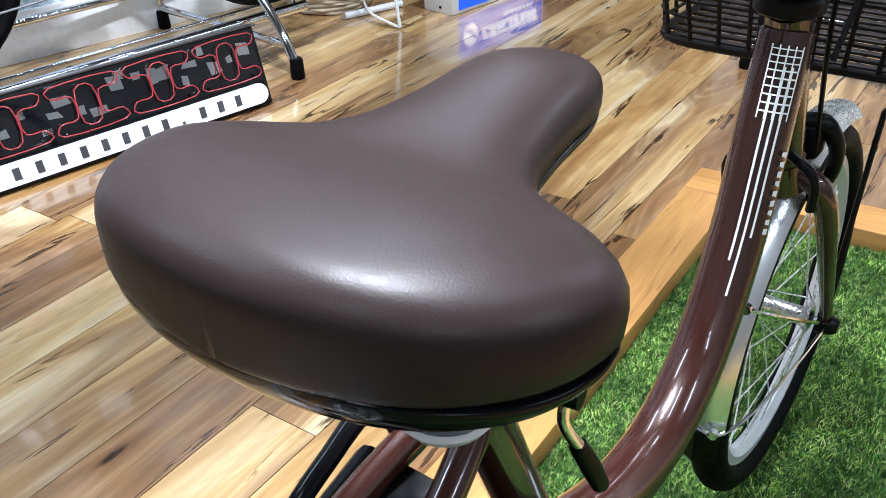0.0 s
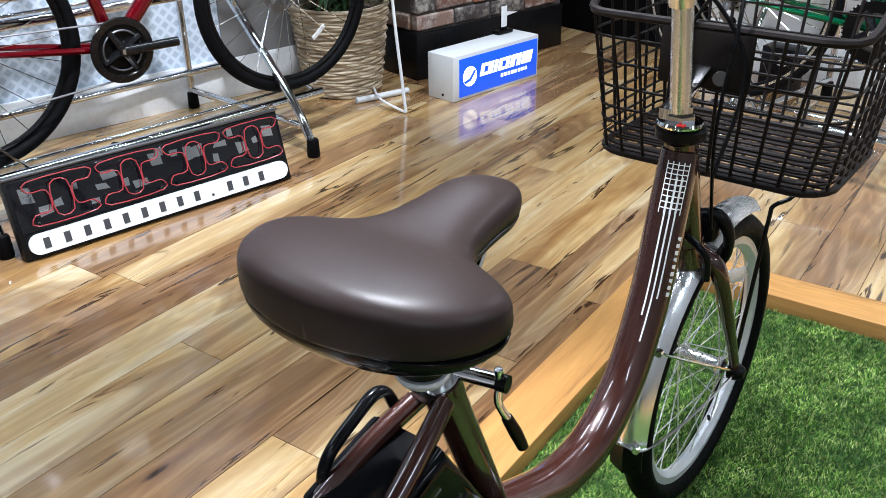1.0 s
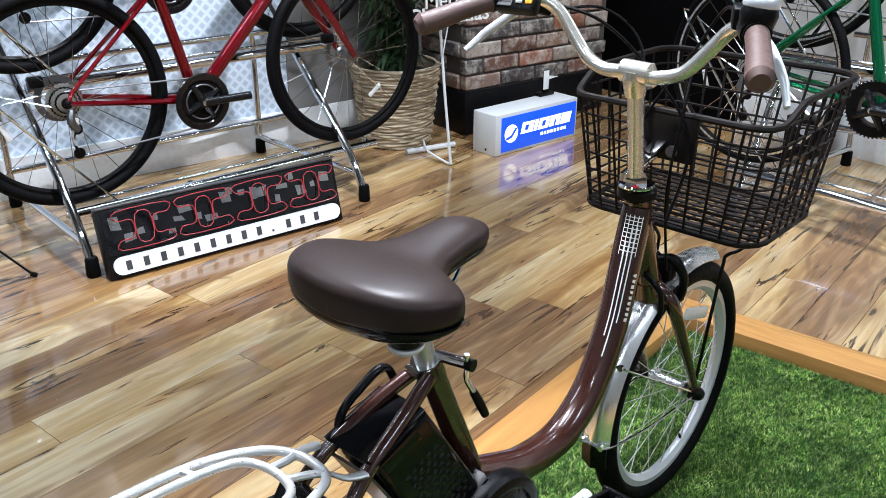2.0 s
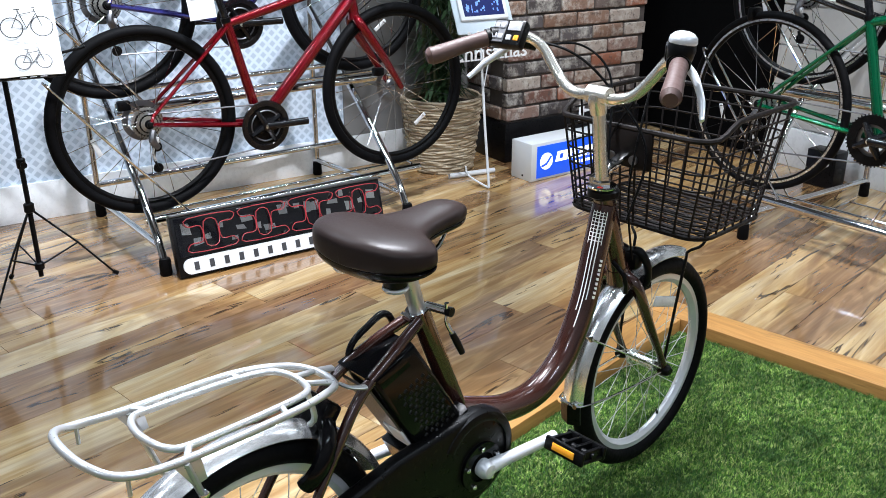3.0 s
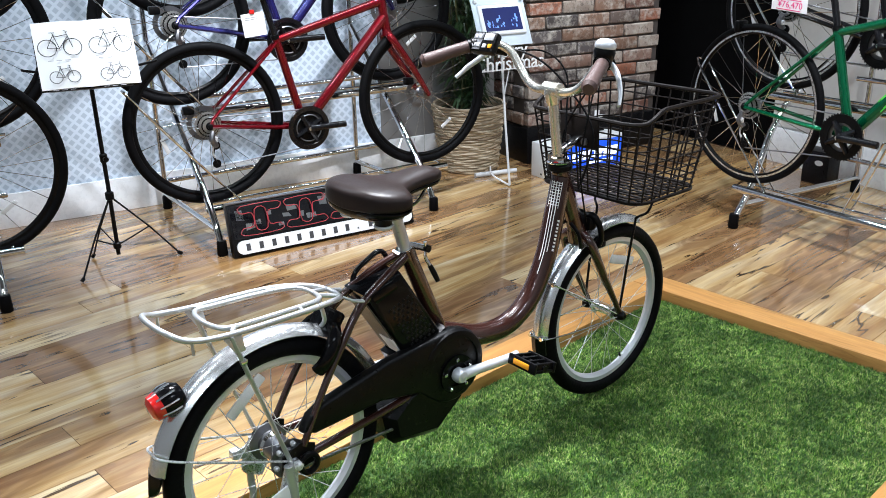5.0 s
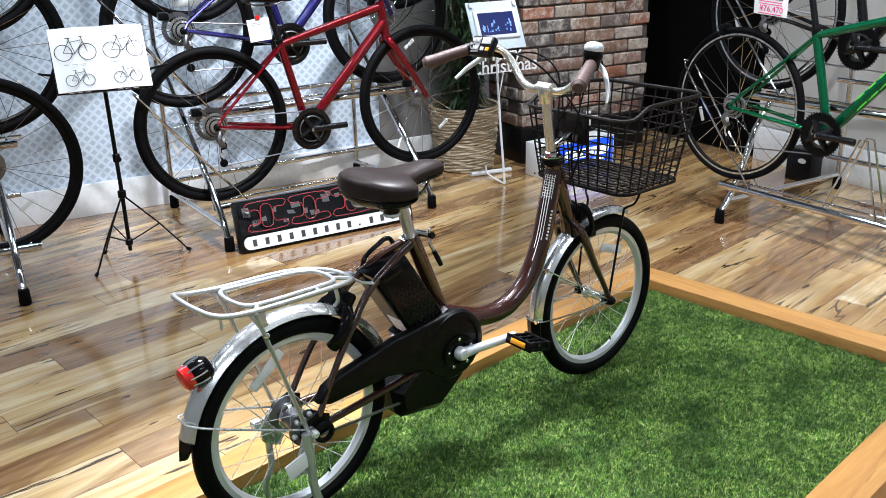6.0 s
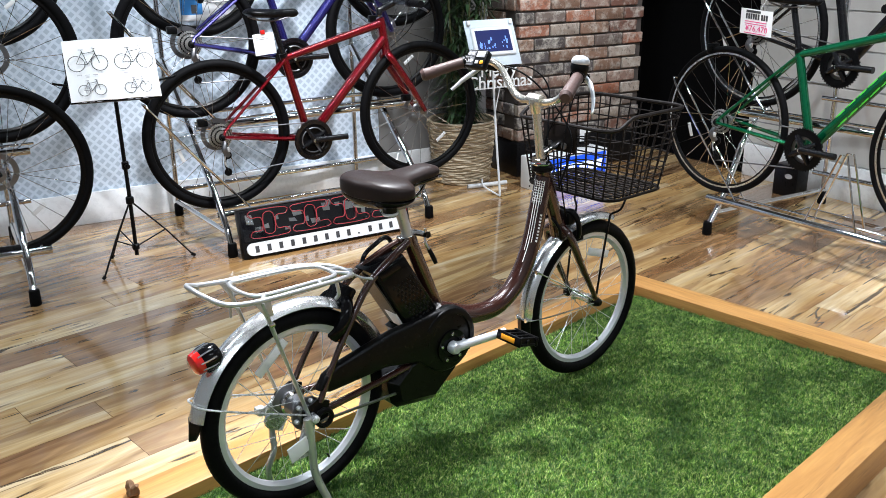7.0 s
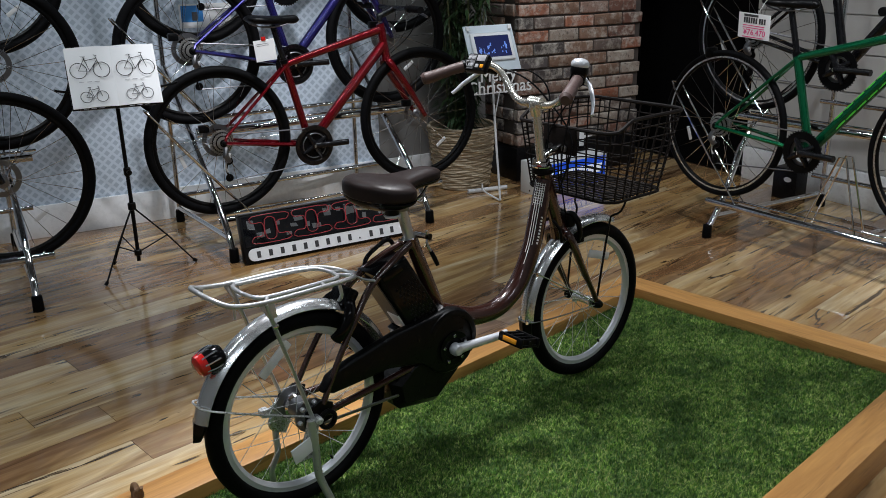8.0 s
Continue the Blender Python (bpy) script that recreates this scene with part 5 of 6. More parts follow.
        part("lever_clamp", rod([(sx * 0.16, ht.y + 0.076, ht.z + 0.040), (sx * 0.185, ht.y + 0.073, ht.z + 0.040)], 0.018, 10), M_BLACK, lv)
        part("cable", rod([(sx * 0.16, ht.y + 0.095, ht.z + 0.035), (sx * 0.08, ht.y + 0.19, ht.z + 0.03), (sx * 0.03, ht.y + 0.16, ht.z - 0.09), (sx * 0.02, ht.y + 0.05, ht.z - 0.18)], 0.0025, 6, 6), M_BLACK, hb)
    # drive train
    ck = part("crankset", ring(0.080, [(0.052, 0.012), (0.056, 0.012), (0.056, -0.022), (0.052, -0.022)], 48), M_BLACK, b, "black double chainset", Matrix.Translation(P(0, bb)))
    part("small_chainring", ring(0.056, [(0.044, 0.006), (0.047, 0.006), (0.047, -0.010), (0.044, -0.010)], 40), M_GREYSTEEL, ck)
    first = None
    if guard:
        part("chain_guard", ring(0.094, [(0.056, 0.006), (0.060, 0.003), (0.060, -0.016), (0.057, -0.019), (0.053, -0.014), (0.052, 0.004)], 56), M_DARKPAINT, ck, "smooth black chain guard ring")
        part("guard_back", turned([(0.020, 0.046), (0.076, 0.047), (0.076, 0.049), (0.020, 0.050)], 40), M_BLACK, ck)
        part("guard_trim", ring(0.060, [(0.0575, 0.003), (0.0595, 0.0), (0.0575, -0.003)], 40), M_GREYSTEEL, ck)
    for k in range(0 if guard else 44):
        m = pose(0, 0, 0, 360 * k / 44) @ Matrix.Translation((0.054, 0.094, 0))
        if first is None:
            first = part("tooth", slab((-0.0012, -0.003, -0.0026), (0.0012, 0.003, 0.0026)), M_BLACK, ck, "", m)
        else:
            again(first, m)
    for k in range(4):
        a = radians(90 * k + 30)
        part("spider_arm", rod([(0.056, 0, 0), (0.055, 0.070 * math.cos(a), 0.070 * math.sin(a))], [0.018, 0.010], 8), M_DARKPAINT, ck)
    part("crank_axle", rod([(-0.07, 0, 0), (0.078, 0, 0)], 0.0165, 14), M_DARKPAINT, ck)
    part("crank_cap", turned([(0.010, 0.078), (0.010, 0.080), (0.004, 0.081)], 12, "x"), M_ALU, ck)
    for sx, s in ((1, 1), (-1, -1)):
        part("crank_arm", rod([(sx * 0.070, 0, 0), (sx * 0.076, s * 0.08, 0.002), (sx * 0.082, s * 0.170, 0.003)], [0.0175, 0.0140, 0.0145], 10, 3), M_DARKPAINT, ck)
    cs = part("cassette", turned([(0.016, 0.016), (0.018, 0.018), (0.018, 0.054), (0.014, 0.056)], 20), M_BLACK, b, "black and steel sprocket cassette")
    for k in range(8):
        rs, xs, n = 0.060 - 0.0048 * k, 0.020 + 0.0043 * k, 30 - 2 * k
        sec = [(xs - 0.0009, 0.0), (xs + 0.0009, 0.0), (xs + 0.0009, -0.014), (xs - 0.0009, -0.014)]
        bm = ring(rs, sec, n * 2)
        for v in bm.verts:
            r = math.hypot(v.co.y, v.co.z)
            if r > rs - 0.001 and int(round(math.degrees(math.atan2(v.co.z, v.co.y)) * n / 180)) % 2:
                v.co.y, v.co.z = v.co.y * 0.93, v.co.z * 0.93
        part("sprocket", bm, M_BLACK if k in (2, 5) else M_SPROCKET, cs)
    part("end_cap", turned([(0.012, 0.052), (0.012, 0.066), (0.006, 0.070)], 12), M_BLACK, cs)
    dr = part("derailleur", rod([(0.066, 0.006, -0.020), (0.076, -0.004, -0.055), (0.066, 0.016, -0.085)], [0.011, 0.015, 0.011], 8, 3), M_GREYSTEEL, b, "black and silver rear derailleur")
    part("derailleur_cage", rod([(0.056, 0.014, -0.080), (0.054, 0.000, -0.120), (0.054, 0.012, -0.165)], 0.0095, 8, 3, False, 0.5), M_BLACK, dr)
    part("derailleur_plate", slab((0.070, -0.016, -0.066), (0.082, 0.020, -0.044), 0.004), M_SPOKE, dr)
    part("derailleur_link", rod([(0.064, 0.006, -0.072), (0.062, -0.004, -0.108), (0.060, 0.004, -0.135)], 0.0045, 8, 3), M_SPOKE, dr)
    for q in ((0.016, -0.085), (0.012, -0.165)):
        part("jockey_wheel", turned([(0.018, -0.003), (0.019, 0.0), (0.018, 0.003)], 16, "x", (0.054, *q)), M_BLACK, dr)
    sc = bb[1] - 0.085
    part("chain", rod([(0.052, bb[0], bb[1] + 0.086), (0.042, 0.0, 0.036)], 0.0032, 6), M_GREYSTEEL, ck, "", Matrix.Translation((0, -bb[0], -bb[1])))
    part("chain_return", rod([(0.052, bb[0], sc), (0.052, 0.012, -0.180)], 0.0032, 6), M_GREYSTEEL, ck, "", Matrix.Translation((0, -bb[0], -bb[1])))
    if discs:
        for q, sx in ((front, -0.036), ((0.0, 0.0), -0.036)):
            part("brake_disc", ring(0.066, [(sx - 0.001, 0.010), (sx + 0.001, 0.010), (sx + 0.001, -0.012), (sx - 0.001, -0.012)], 40), M_GREYSTEEL, b, "", Matrix.Translation(P(0, q)))
            part("brake_caliper", slab((sx - 0.018, -0.030, -0.018), (sx + 0.012, 0.018, 0.018), 0.006), M_BLACK, b, "", Matrix.Translation(P(0, q, -0.055, 0.060)))
    else:
        for q, zz in ((front, R), ((0.0, 0.0), R)):
            part("rim_brake", slab((-0.034, -0.014, -0.03), (0.034, 0.014, 0.022), 0.010), M_BLACK, b, "", Matrix.Translation(P(0, q, -0.10, zz - 0.015)))
    return b


shop_bicycle("red_bicycle", "glossy red hybrid bicycle with black tyres on a chrome rack", pose(-2.0526, 0.4832, 0.5209, 0, 0, 2.4), M_RED, 0.350, 0.0215, (0.45, -0.065), (0.345, 0.340), (0.866, 0.490), (0.89, 0.34), (1.084, 0.014), 0.20, guard=True)
shop_bicycle("blue_bicycle", "dark blue-violet mountain bicycle on the upper tier of the rack", pose(-2.257, 0.4354, 0.927, 0, 0, 2.2), M_BLUE, 0.350, 0.023, (0.50, -0.10), (0.38, 0.31), (0.88, 0.42), (0.905, 0.31), (1.05, 0.0), 0.18, guard=True)
shop_bicycle("grey_bicycle", "dark bicycle with black tyres at the rack's far end", pose(-1.805, -1.542, 0.516), M_DARKPAINT, 0.350, 0.0185, front=(1.08, 0.0))
shop_bicycle("black_bicycle", "black bicycle on the upper tier near the papered wall", pose(-2.107, -1.490, 0.929), M_DARKPAINT, 0.350, 0.023, front=(1.08, 0.0))
shop_bicycle("wall_bicycle", "black mountain bicycle hung high at the papered wall", pose(-2.509, 0.548, 1.2755), M_DARKPAINT, 0.350, 0.024, front=(1.10, 0.0))
shop_bicycle("wall_bicycle", "black mountain bicycle hung high at the papered wall", pose(-2.460, -1.495, 1.287), M_DARKPAINT, 0.350, 0.024, front=(1.10, 0.0))
shop_bicycle("green_bicycle", "bright green road-fitness bicycle on a chrome rack by the boarded wall", pose(-0.992, 2.622, 0.539, 0, 0, -84.9), M_GREEN, 0.350, 0.0155, (0.47, -0.05), (0.36, 0.355), (0.86, 0.50), (0.90, 0.39), (1.09, 0.0), 0.22, discs=False, bands=M_LIME)
shop_bicycle("dark_bicycle", "black bicycle on the upper tier by the boarded wall", pose(-0.993, 2.808, 0.942, 0, 0, -85.05), M_DARKPAINT, 0.350, 0.0165, (0.46, -0.11), (0.35, 0.32), (0.83, 0.45), (0.86, 0.34), (1.04, 0.0), 0.2, discs=False)


# ---------------------------------------------------------------- racks
def rack(label, at, length, depth, low_rail, up_rail, low_z, up_z, holders, tall=1.25, rail=(-0.11, 0.10), props=(), prop_h=0.27):
    """Two-tier display rack: local x runs from the wall to the room, y along the wall."""
    r = thing("bicycle_rack", label, "rack", at, "bicycle racks")
    T = 0.0135
    for y in (0.0, length):
        part("post", rod([(0.05, y, 0.03), (0.05, y, tall)], T, 12), M_CHROME, r)
        part("front_leg", rod([(depth, y, 0.045), (depth - 0.10, y, 0.19), (up_rail - 0.02, y, up_z - 0.03), (0.06, y, up_z + 0.28)], T * 1.15, 12, 3), M_CHROME, r)
        part("base_bar", rod([(0.05, y, 0.075), (depth - 0.05, y, 0.100)], T, 12), M_CHROME, r)
        for x in (0.05, depth + 0.006):
            part("rubber_foot", turned([(0.020, 0.0), (0.023, 0.006), (0.021, 0.06), (0.0185, 0.066)], 14, "z", (x, y, 0.0)), M_RUBBER, r)
    for x, z, thick in ((low_rail + 0.034, low_z, 1.3), (up_rail + 0.036, up_z, 1.3), (0.065, low_z, 1.0), (0.065, up_z, 1.0), (0.065, tall - 0.04, 1.0)):
        part("rail", rod([(x, rail[0], z), (x, length + rail[1], z + 0.006)], T * thick, 14), M_CHROME, r)
    for x, z in ((low_rail, low_z), (up_rail, up_z)):
        e = length + rail[1] - 0.035
        part("guide_wire", rod([(x - 0.034, rail[0] + 0.02, z + 0.010), (x - 0.034, e - 0.03, z + 0.022), (x - 0.024, e, z + 0.024), (x + 0.020, e, z + 0.024), (x + 0.032, e - 0.01, z + 0.016)], 0.0062, 10, 4), M_CHROME, r, "thin bent wheel guide")
    for y, x, z in holders:
        part("wheel_holder", rod([(x + 0.032, y + 0.05, z + 0.012), (x + 0.032, y - 0.15, z + 0.245), (x + 0.032, y - 0.375, z + 0.525), (x, y - 0.385, z + 0.545), (x - 0.032, y - 0.375, z + 0.525), (x - 0.032, y - 0.15, z + 0.245), (x - 0.032, y + 0.05, z + 0.012)], 0.0042, 8, 3), M_CHROME, r)
    for y, x, z in props:
        for s in (-1, 1):
            part("wheel_prop", rod([(x + s * 0.034, y - 0.13, z), (x + s * 0.024, y, z + prop_h), (x + s * 0.024, y + 0.03, z + prop_h), (x + s * 0.034, y + 0.12, z)], 0.0045, 8, 0), M_CHROME, r)
        part("floor_loop", rod([(x - 0.415, y - 0.58, 0.006), (x - 0.46, y - 0.17, 0.006), (x - 0.68, y - 0.17, 0.006), (x - 0.68, y - 0.58, 0.006)], 0.0052, 8, 0, True), M_CHROME, r)
    return r


rack("chrome two-tier bicycle rack carrying the red and the blue bicycle", pose(-2.683, 0.381, 0, 0, 0, 3.65), 1.066, 0.854, 0.63, 0.43, 0.145, 0.535, ((0.13, 0.63, 0.145), (0.08, 0.43, 0.535)), 1.4, (0.005, 0.20))
rack("chrome two-tier bicycle rack with black rubber feet", pose(-2.70, -1.468, 0), 1.05, 1.03, 0.885, 0.53, 0.180, 0.525, ((0.09, 0.885, 0.180), (0.08, 0.53, 0.525)), 1.4)
rack("chrome two-tier bicycle rack carrying the green bicycle", pose(-1.023, 3.497, 0, 0, 0, -85.3), 1.6, 0.97, 0.885, 0.70, 0.165, 0.565, ((0.055, 0.885, 0.165), (0.03, 0.70, 0.565)), 1.3, (-0.06, 0.10), ((0.60, 0.885, 0.165), (1.03, 0.885, 0.165)), 0.33)

# ---------------------------------------------------------------- signs and small things
def neon_sign():
    """A mirror-backed neon panel that leans on the rack's rail; local y runs along, x to the room."""
    t = thing("neon_sign", "leaning black neon sign with red outline tubes and white strip", "sign", pose(-1.743, 0.465, 0.004, 0, -15, 1.8))
    L, H = 0.866, 0.226
    part("case", slab((-0.045, 0, 0), (0, L, H), 0.004), M_BLACKBASE, t)
    part("backing", slab((0.0005, 0.012, 0.076), (0.003, L - 0.012, H - 0.008)), M_GLASSBLACK, t, "black glossy backing")
    rng = random.Random(14)
    for k in range(20):
        yc = 0.04 + (L - 0.08) * (k + rng.uniform(0.1, 0.9)) / 20
        zc, w, h = rng.uniform(0.10, 0.205), rng.uniform(0.010, 0.028), rng.uniform(0.010, 0.028)
        zc = min(zc, H - 0.012 - h)
        quad = [(yc + sy * w * rng.uniform(0.5, 1.1), zc + sz * h * rng.uniform(0.5, 1.0)) for sy, sz in ((-1, -1), (1, -1), (1, 1), (-1, 1))]
        part("mirror_patch", prism(quad, 0.0035, 0.0042 + 0.0002 * (k % 3)), M_MIRROR, t, "mirror-finish patch on the backing")
    ends = [(L - 0.041 + 0.029 * math.cos(radians(a)), 0.039 + 0.029 * math.sin(radians(a))) for a in range(-90, 91, 15)]
    ends += [(0.045 + 0.029 * math.cos(radians(a)), 0.039 + 0.029 * math.sin(radians(a))) for a in range(90, 271, 15)]
    part("strip", prism(ends, 0.001, 0.010), M_STRIP, t, "white lettering strip with rounded ends")
    cell = (L - 0.12) / 13
    for k in range(13):
        y = 0.055 + cell * k
        w, h = (0.018, 0.030) if k != 9 else (0.008, 0.008)
        z = 0.038 if k != 9 else 0.027
        part("lettering_bar", slab((0.010, y, z - h / 2), (0.0115, y + w, z + h / 2), 0.0005, 1), M_INK, t)
    # outline tubes, one closed loop for each emblem shape
    for k in range(4):
        y0 = 0.055 + 0.205 * k
        w, zb, zt = 0.165, 0.088, 0.212
        loops = [[(y0, zb), (y0 + w, zb), (y0 + w, zb + 0.030), (y0 + w * 0.72, zb + 0.034), (y0 + w * 0.72, zt - 0.034), (y0 + w, zt - 0.030), (y0 + w, zt), (y0, zt), (y0, zt - 0.030), (y0 + w * 0.28, zt - 0.034), (y0 + w * 0.28, zb + 0.034), (y0, zb + 0.030)]]
        loops.append([(y0 + w * 0.36, zb + 0.02), (y0 + w * 0.64, zb + 0.02), (y0 + w * 0.64, zt - 0.02), (y0 + w * 0.36, zt - 0.02)])
        for lp in loops:
            part("neon_tube", tube(bmesh.new(), [(0.016, y, z) for y, z in lp], 0.0019, 8, 3, True), M_NEON, t, "thin red glass tube")
        for yy in (y0 + 0.01, y0 + w - 0.01):
            part("tube_support", rod([(0.003, yy, zb + 0.004), (0.015, yy, zb + 0.004)], 0.003, 6), M_GLASSBLACK, t)
    part("frame_bar", slab((-0.03, 0.0, H), (0.004, L, H + 0.008), 0.002), M_GREYSTEEL, t)


def light_box():
    t = thing("light_box", "white floor-standing light box with a lit blue front panel", "sign", pose(-2.013, 2.277, 0.0, 0, 0, 3.9))
    L, H, D = 0.527, 0.190, 0.150
    part("case", slab((-D, -0.012, 0.0), (0.0, L, H), 0.005), M_WHITEBOX, t)
    part("panel", slab((0.0, 0.022, 0.014), (0.003, L - 0.012, H - 0.016), 0.001), M_SIGNBLUE, t, "lit blue acrylic panel")
    em = bmesh.new()
    lathe(em, [(0.042, 0.0032), (0.042, 0.0042), (0.002, 0.0045)], 28, "x", (0, 0.083, 0.094))
    part("emblem", em, M_SIGNWHITE, t, "white round emblem")
    part("emblem_swoosh", prism([(0.046, 0.076), (0.080, 0.086), (0.108, 0.118), (0.118, 0.113), (0.088, 0.076), (0.055, 0.066)], 0.0046, 0.0052), M_SIGNBLUE, t)
    for k, (y, w) in enumerate(((0.142, 0.078), (0.226, 0.022), (0.254, 0.070), (0.330, 0.070), (0.406, 0.066))):
        part("lettering_bar", prism([(y, 0.080), (y + w, 0.080), (y + w + 0.014, 0.132), (y + 0.014, 0.132)], 0.0032, 0.0044), M_SIGNWHITE, t)
        if k in (0, 2):
            part("lettering_gap", prism([(y + 0.026, 0.094), (y + 0.048, 0.094), (y + 0.054, 0.118), (y + 0.032, 0.118)], 0.0045, 0.0050), M_SIGNBLUE, t)
        if k == 3:
            part("lettering_gap", prism([(y + 0.030, 0.080), (y + 0.040, 0.080), (y + 0.048, 0.110), (y + 0.038, 0.110)], 0.0045, 0.0050), M_SIGNBLUE, t)
    for k in range(8):
        y = 0.275 + 0.0225 * k
        part("small_lettering_bar", slab((0.0032, y, 0.050), (0.0042, y + 0.016, 0.065)), M_SIGNWHITE, t)
    part("switch", slab((-0.066, -0.0155, 0.018), (-0.056, -0.0122, 0.028), 0.001), M_BLACK, t)
    b = thing("card_holder", "small black stand with an upright white card on the light box", "stand", pose(-2.172, 2.700, H + 0.001, 0, 0, 3.9))
    part("foot", slab((-0.022, -0.050, 0.0), (0.022, 0.046, 0.016), 0.004), M_BLACK, b)
    part("post", slab((-0.010, -0.012, 0.015), (0.010, 0.020, 0.075), 0.003), M_BLACK, b)
    part("card", slab((0.011, -0.024, 0.030), (0.014, 0.012, 0.120), 0.001), M_PAPER, b, "narrow white card")
    part("flag", prism([(0.012, 0.094), (0.082, 0.082), (0.012, 0.076)], 0.0112, 0.0132), M_PAPER, b, "pointed white paper flag")
    return t


def music_stand():
    t = thing("music_stand", "black folding music stand holding an open catalogue", "stand", pose(-1.905, 0.0285, 0))
    part("pole", rod([(0, 0, 0.06), (0, 0, 0.36), (0, -0.004, 0.74)], 0.0085, 12), M_BLACK, t)
    part("inner_pole", rod([(0, 0, 0.60), (-0.008, -0.01, 0.84)], 0.006, 12), M_BLACK, t)
    part("collar", turned([(0.012, 0.0), (0.015, 0.004), (0.015, 0.032), (0.011, 0.036)], 14, "z", (0, 0, 0.45)), M_BLACK, t)
    part("knob", rod([(0.010, 0, 0.468), (0.036, 0.004, 0.468)], [0.006, 0.011], 10), M_BLACK, t)
    part("hub", turned([(0.012, 0.0), (0.017, 0.004), (0.017, 0.030), (0.012, 0.034)], 14, "z", (0, 0, 0.295)), M_BLACK, t)
    part("slide", turned([(0.012, 0.0), (0.016, 0.004), (0.016, 0.024), (0.012, 0.028)], 14, "z", (0, 0, 0.085)), M_BLACK, t)
    for fx, fy in ((0.09, -0.16), (-0.02, 0.25), (-0.18, -0.08)):
        part("leg", rod([(0, 0, 0.31), (fx * 0.55, fy * 0.55, 0.155), (fx, fy, 0.008)], 0.0065, 8, 0, False, 0.6), M_BLACK, t)
        part("brace", rod([(0, 0, 0.098), (fx * 0.55, fy * 0.55, 0.155)], 0.005, 8, 0, False, 0.6), M_BLACK, t)
        part("rubber_foot", rod([(fx * 0.97, fy * 0.97, 0.016), (fx * 1.03, fy * 1.03, 0.006)], 0.008, 8), M_RUBBER, t)
    desk = part("desk", slab((-0.006, -0.180, -0.005), (0.0, 0.180, 0.215), 0.002), M_BLACK, t, "black tilted music desk", pose(0.033, -0.005, 0.754, 0, -25, -4))
    part("ledge", slab((0.0, -0.150, -0.008), (0.018, 0.150, -0.004), 0.001), M_BLACK, desk)
    for s in (-1, 1):
        part("wing_arm", rod([(-0.004, 0.01, 0.04), (-0.004, s * 0.235 + 0.01, 0.085), (0.0, s * 0.245 + 0.01, 0.088)], 0.005, 8), M_BLACK, desk)
    part("pivot", rod([(-0.03, 0.0, 0.09), (-0.004, 0.0, 0.09)], 0.014, 12), M_BLACK, desk)
    # open catalogue
    c = thing("catalogue", "open white catalogue with printed drawings of bicycles on the music stand", "book", pose(-1.854, 0.024, 0.758, 0, -25, -3))
    for s in (-1, 1):
        bm = bmesh.new()
        n = 10
        f, g = [], []
        for k in range(n + 1):
            u = k / n
            y = s * 0.178 * u
            x = 0.006 + 0.010 * math.sin(math.pi * min(1, u * 1.15)) * (1 - 0.4 * u)
            f.append([bm.verts.new((x, y, z + s * 0.0)) for z in (0.0, 0.258)])
            g.append([bm.verts.new((x - 0.006, y, z)) for z in (0.0, 0.258)])
        for k in range(n):
            bm.faces.new((f[k][0], f[k + 1][0], f[k + 1][1], f[k][1]))
            bm.faces.new((g[k][1], g[k + 1][1], g[k + 1][0], g[k][0]))
            bm.faces.new((f[k][1], f[k + 1][1], g[k + 1][1], g[k][1]))
            bm.faces.new((g[k][0], g[k + 1][0], f[k + 1][0], f[k][0]))
        bm.faces.new((f[n][0], g[n][0], g[n][1], f[n][1]))
        bm.faces.new((f[0][1], g[0][1], g[0][0], f[0][0]))
        bmesh.ops.recalc_face_normals(bm, faces=bm.faces)
        page = part("page", bm, M_PAPER, c)
        for cz, ink, q in ((0.155, M_INK, 0.95), (0.042, M_GREYKEY, 0.66)):
            pr = bmesh.new()
            cy = s * 0.090
            x = 0.0185
            for wy in (-0.047, 0.047):
                wheel = [(x, cy + (wy + 0.034 * math.cos(2 * math.pi * k / 28)) * q, cz + 0.034 * q * math.sin(2 * math.pi * k / 28)) for k in range(28)]
                tube(pr, wheel, 0.0016, 4, 0, True)
            lines = (((-0.047, 0), (-0.018, 0.052)), ((-0.047, 0), (-0.002, -0.004)), ((-0.002, -0.004), (-0.020, 0.060)), ((-0.002, -0.004), (0.034, 0.044)), ((-0.016, 0.044), (0.034, 0.052)), ((0.030, 0.062), (0.047, 0)), ((-0.032, 0.062), (-0.012, 0.061)), ((0.022, 0.068), (0.036, 0.064)))
            for a, b in lines:
                tube(pr, [(x, cy + a[0] * q, cz + a[1] * q), (x, cy + b[0] * q, cz + b[1] * q)], 0.0013, 4)
            tagged(part("printed_bicycle", pr, ink, page), kind="stuff")
            for k in range(3):
                part("text_bar", slab((0.0178, cy - 0.05 + 0.03 * k, cz - 0.050), (0.0184, cy - 0.03 + 0.03 * k, cz - 0.0475)), M_PALEINK, page)
    return t


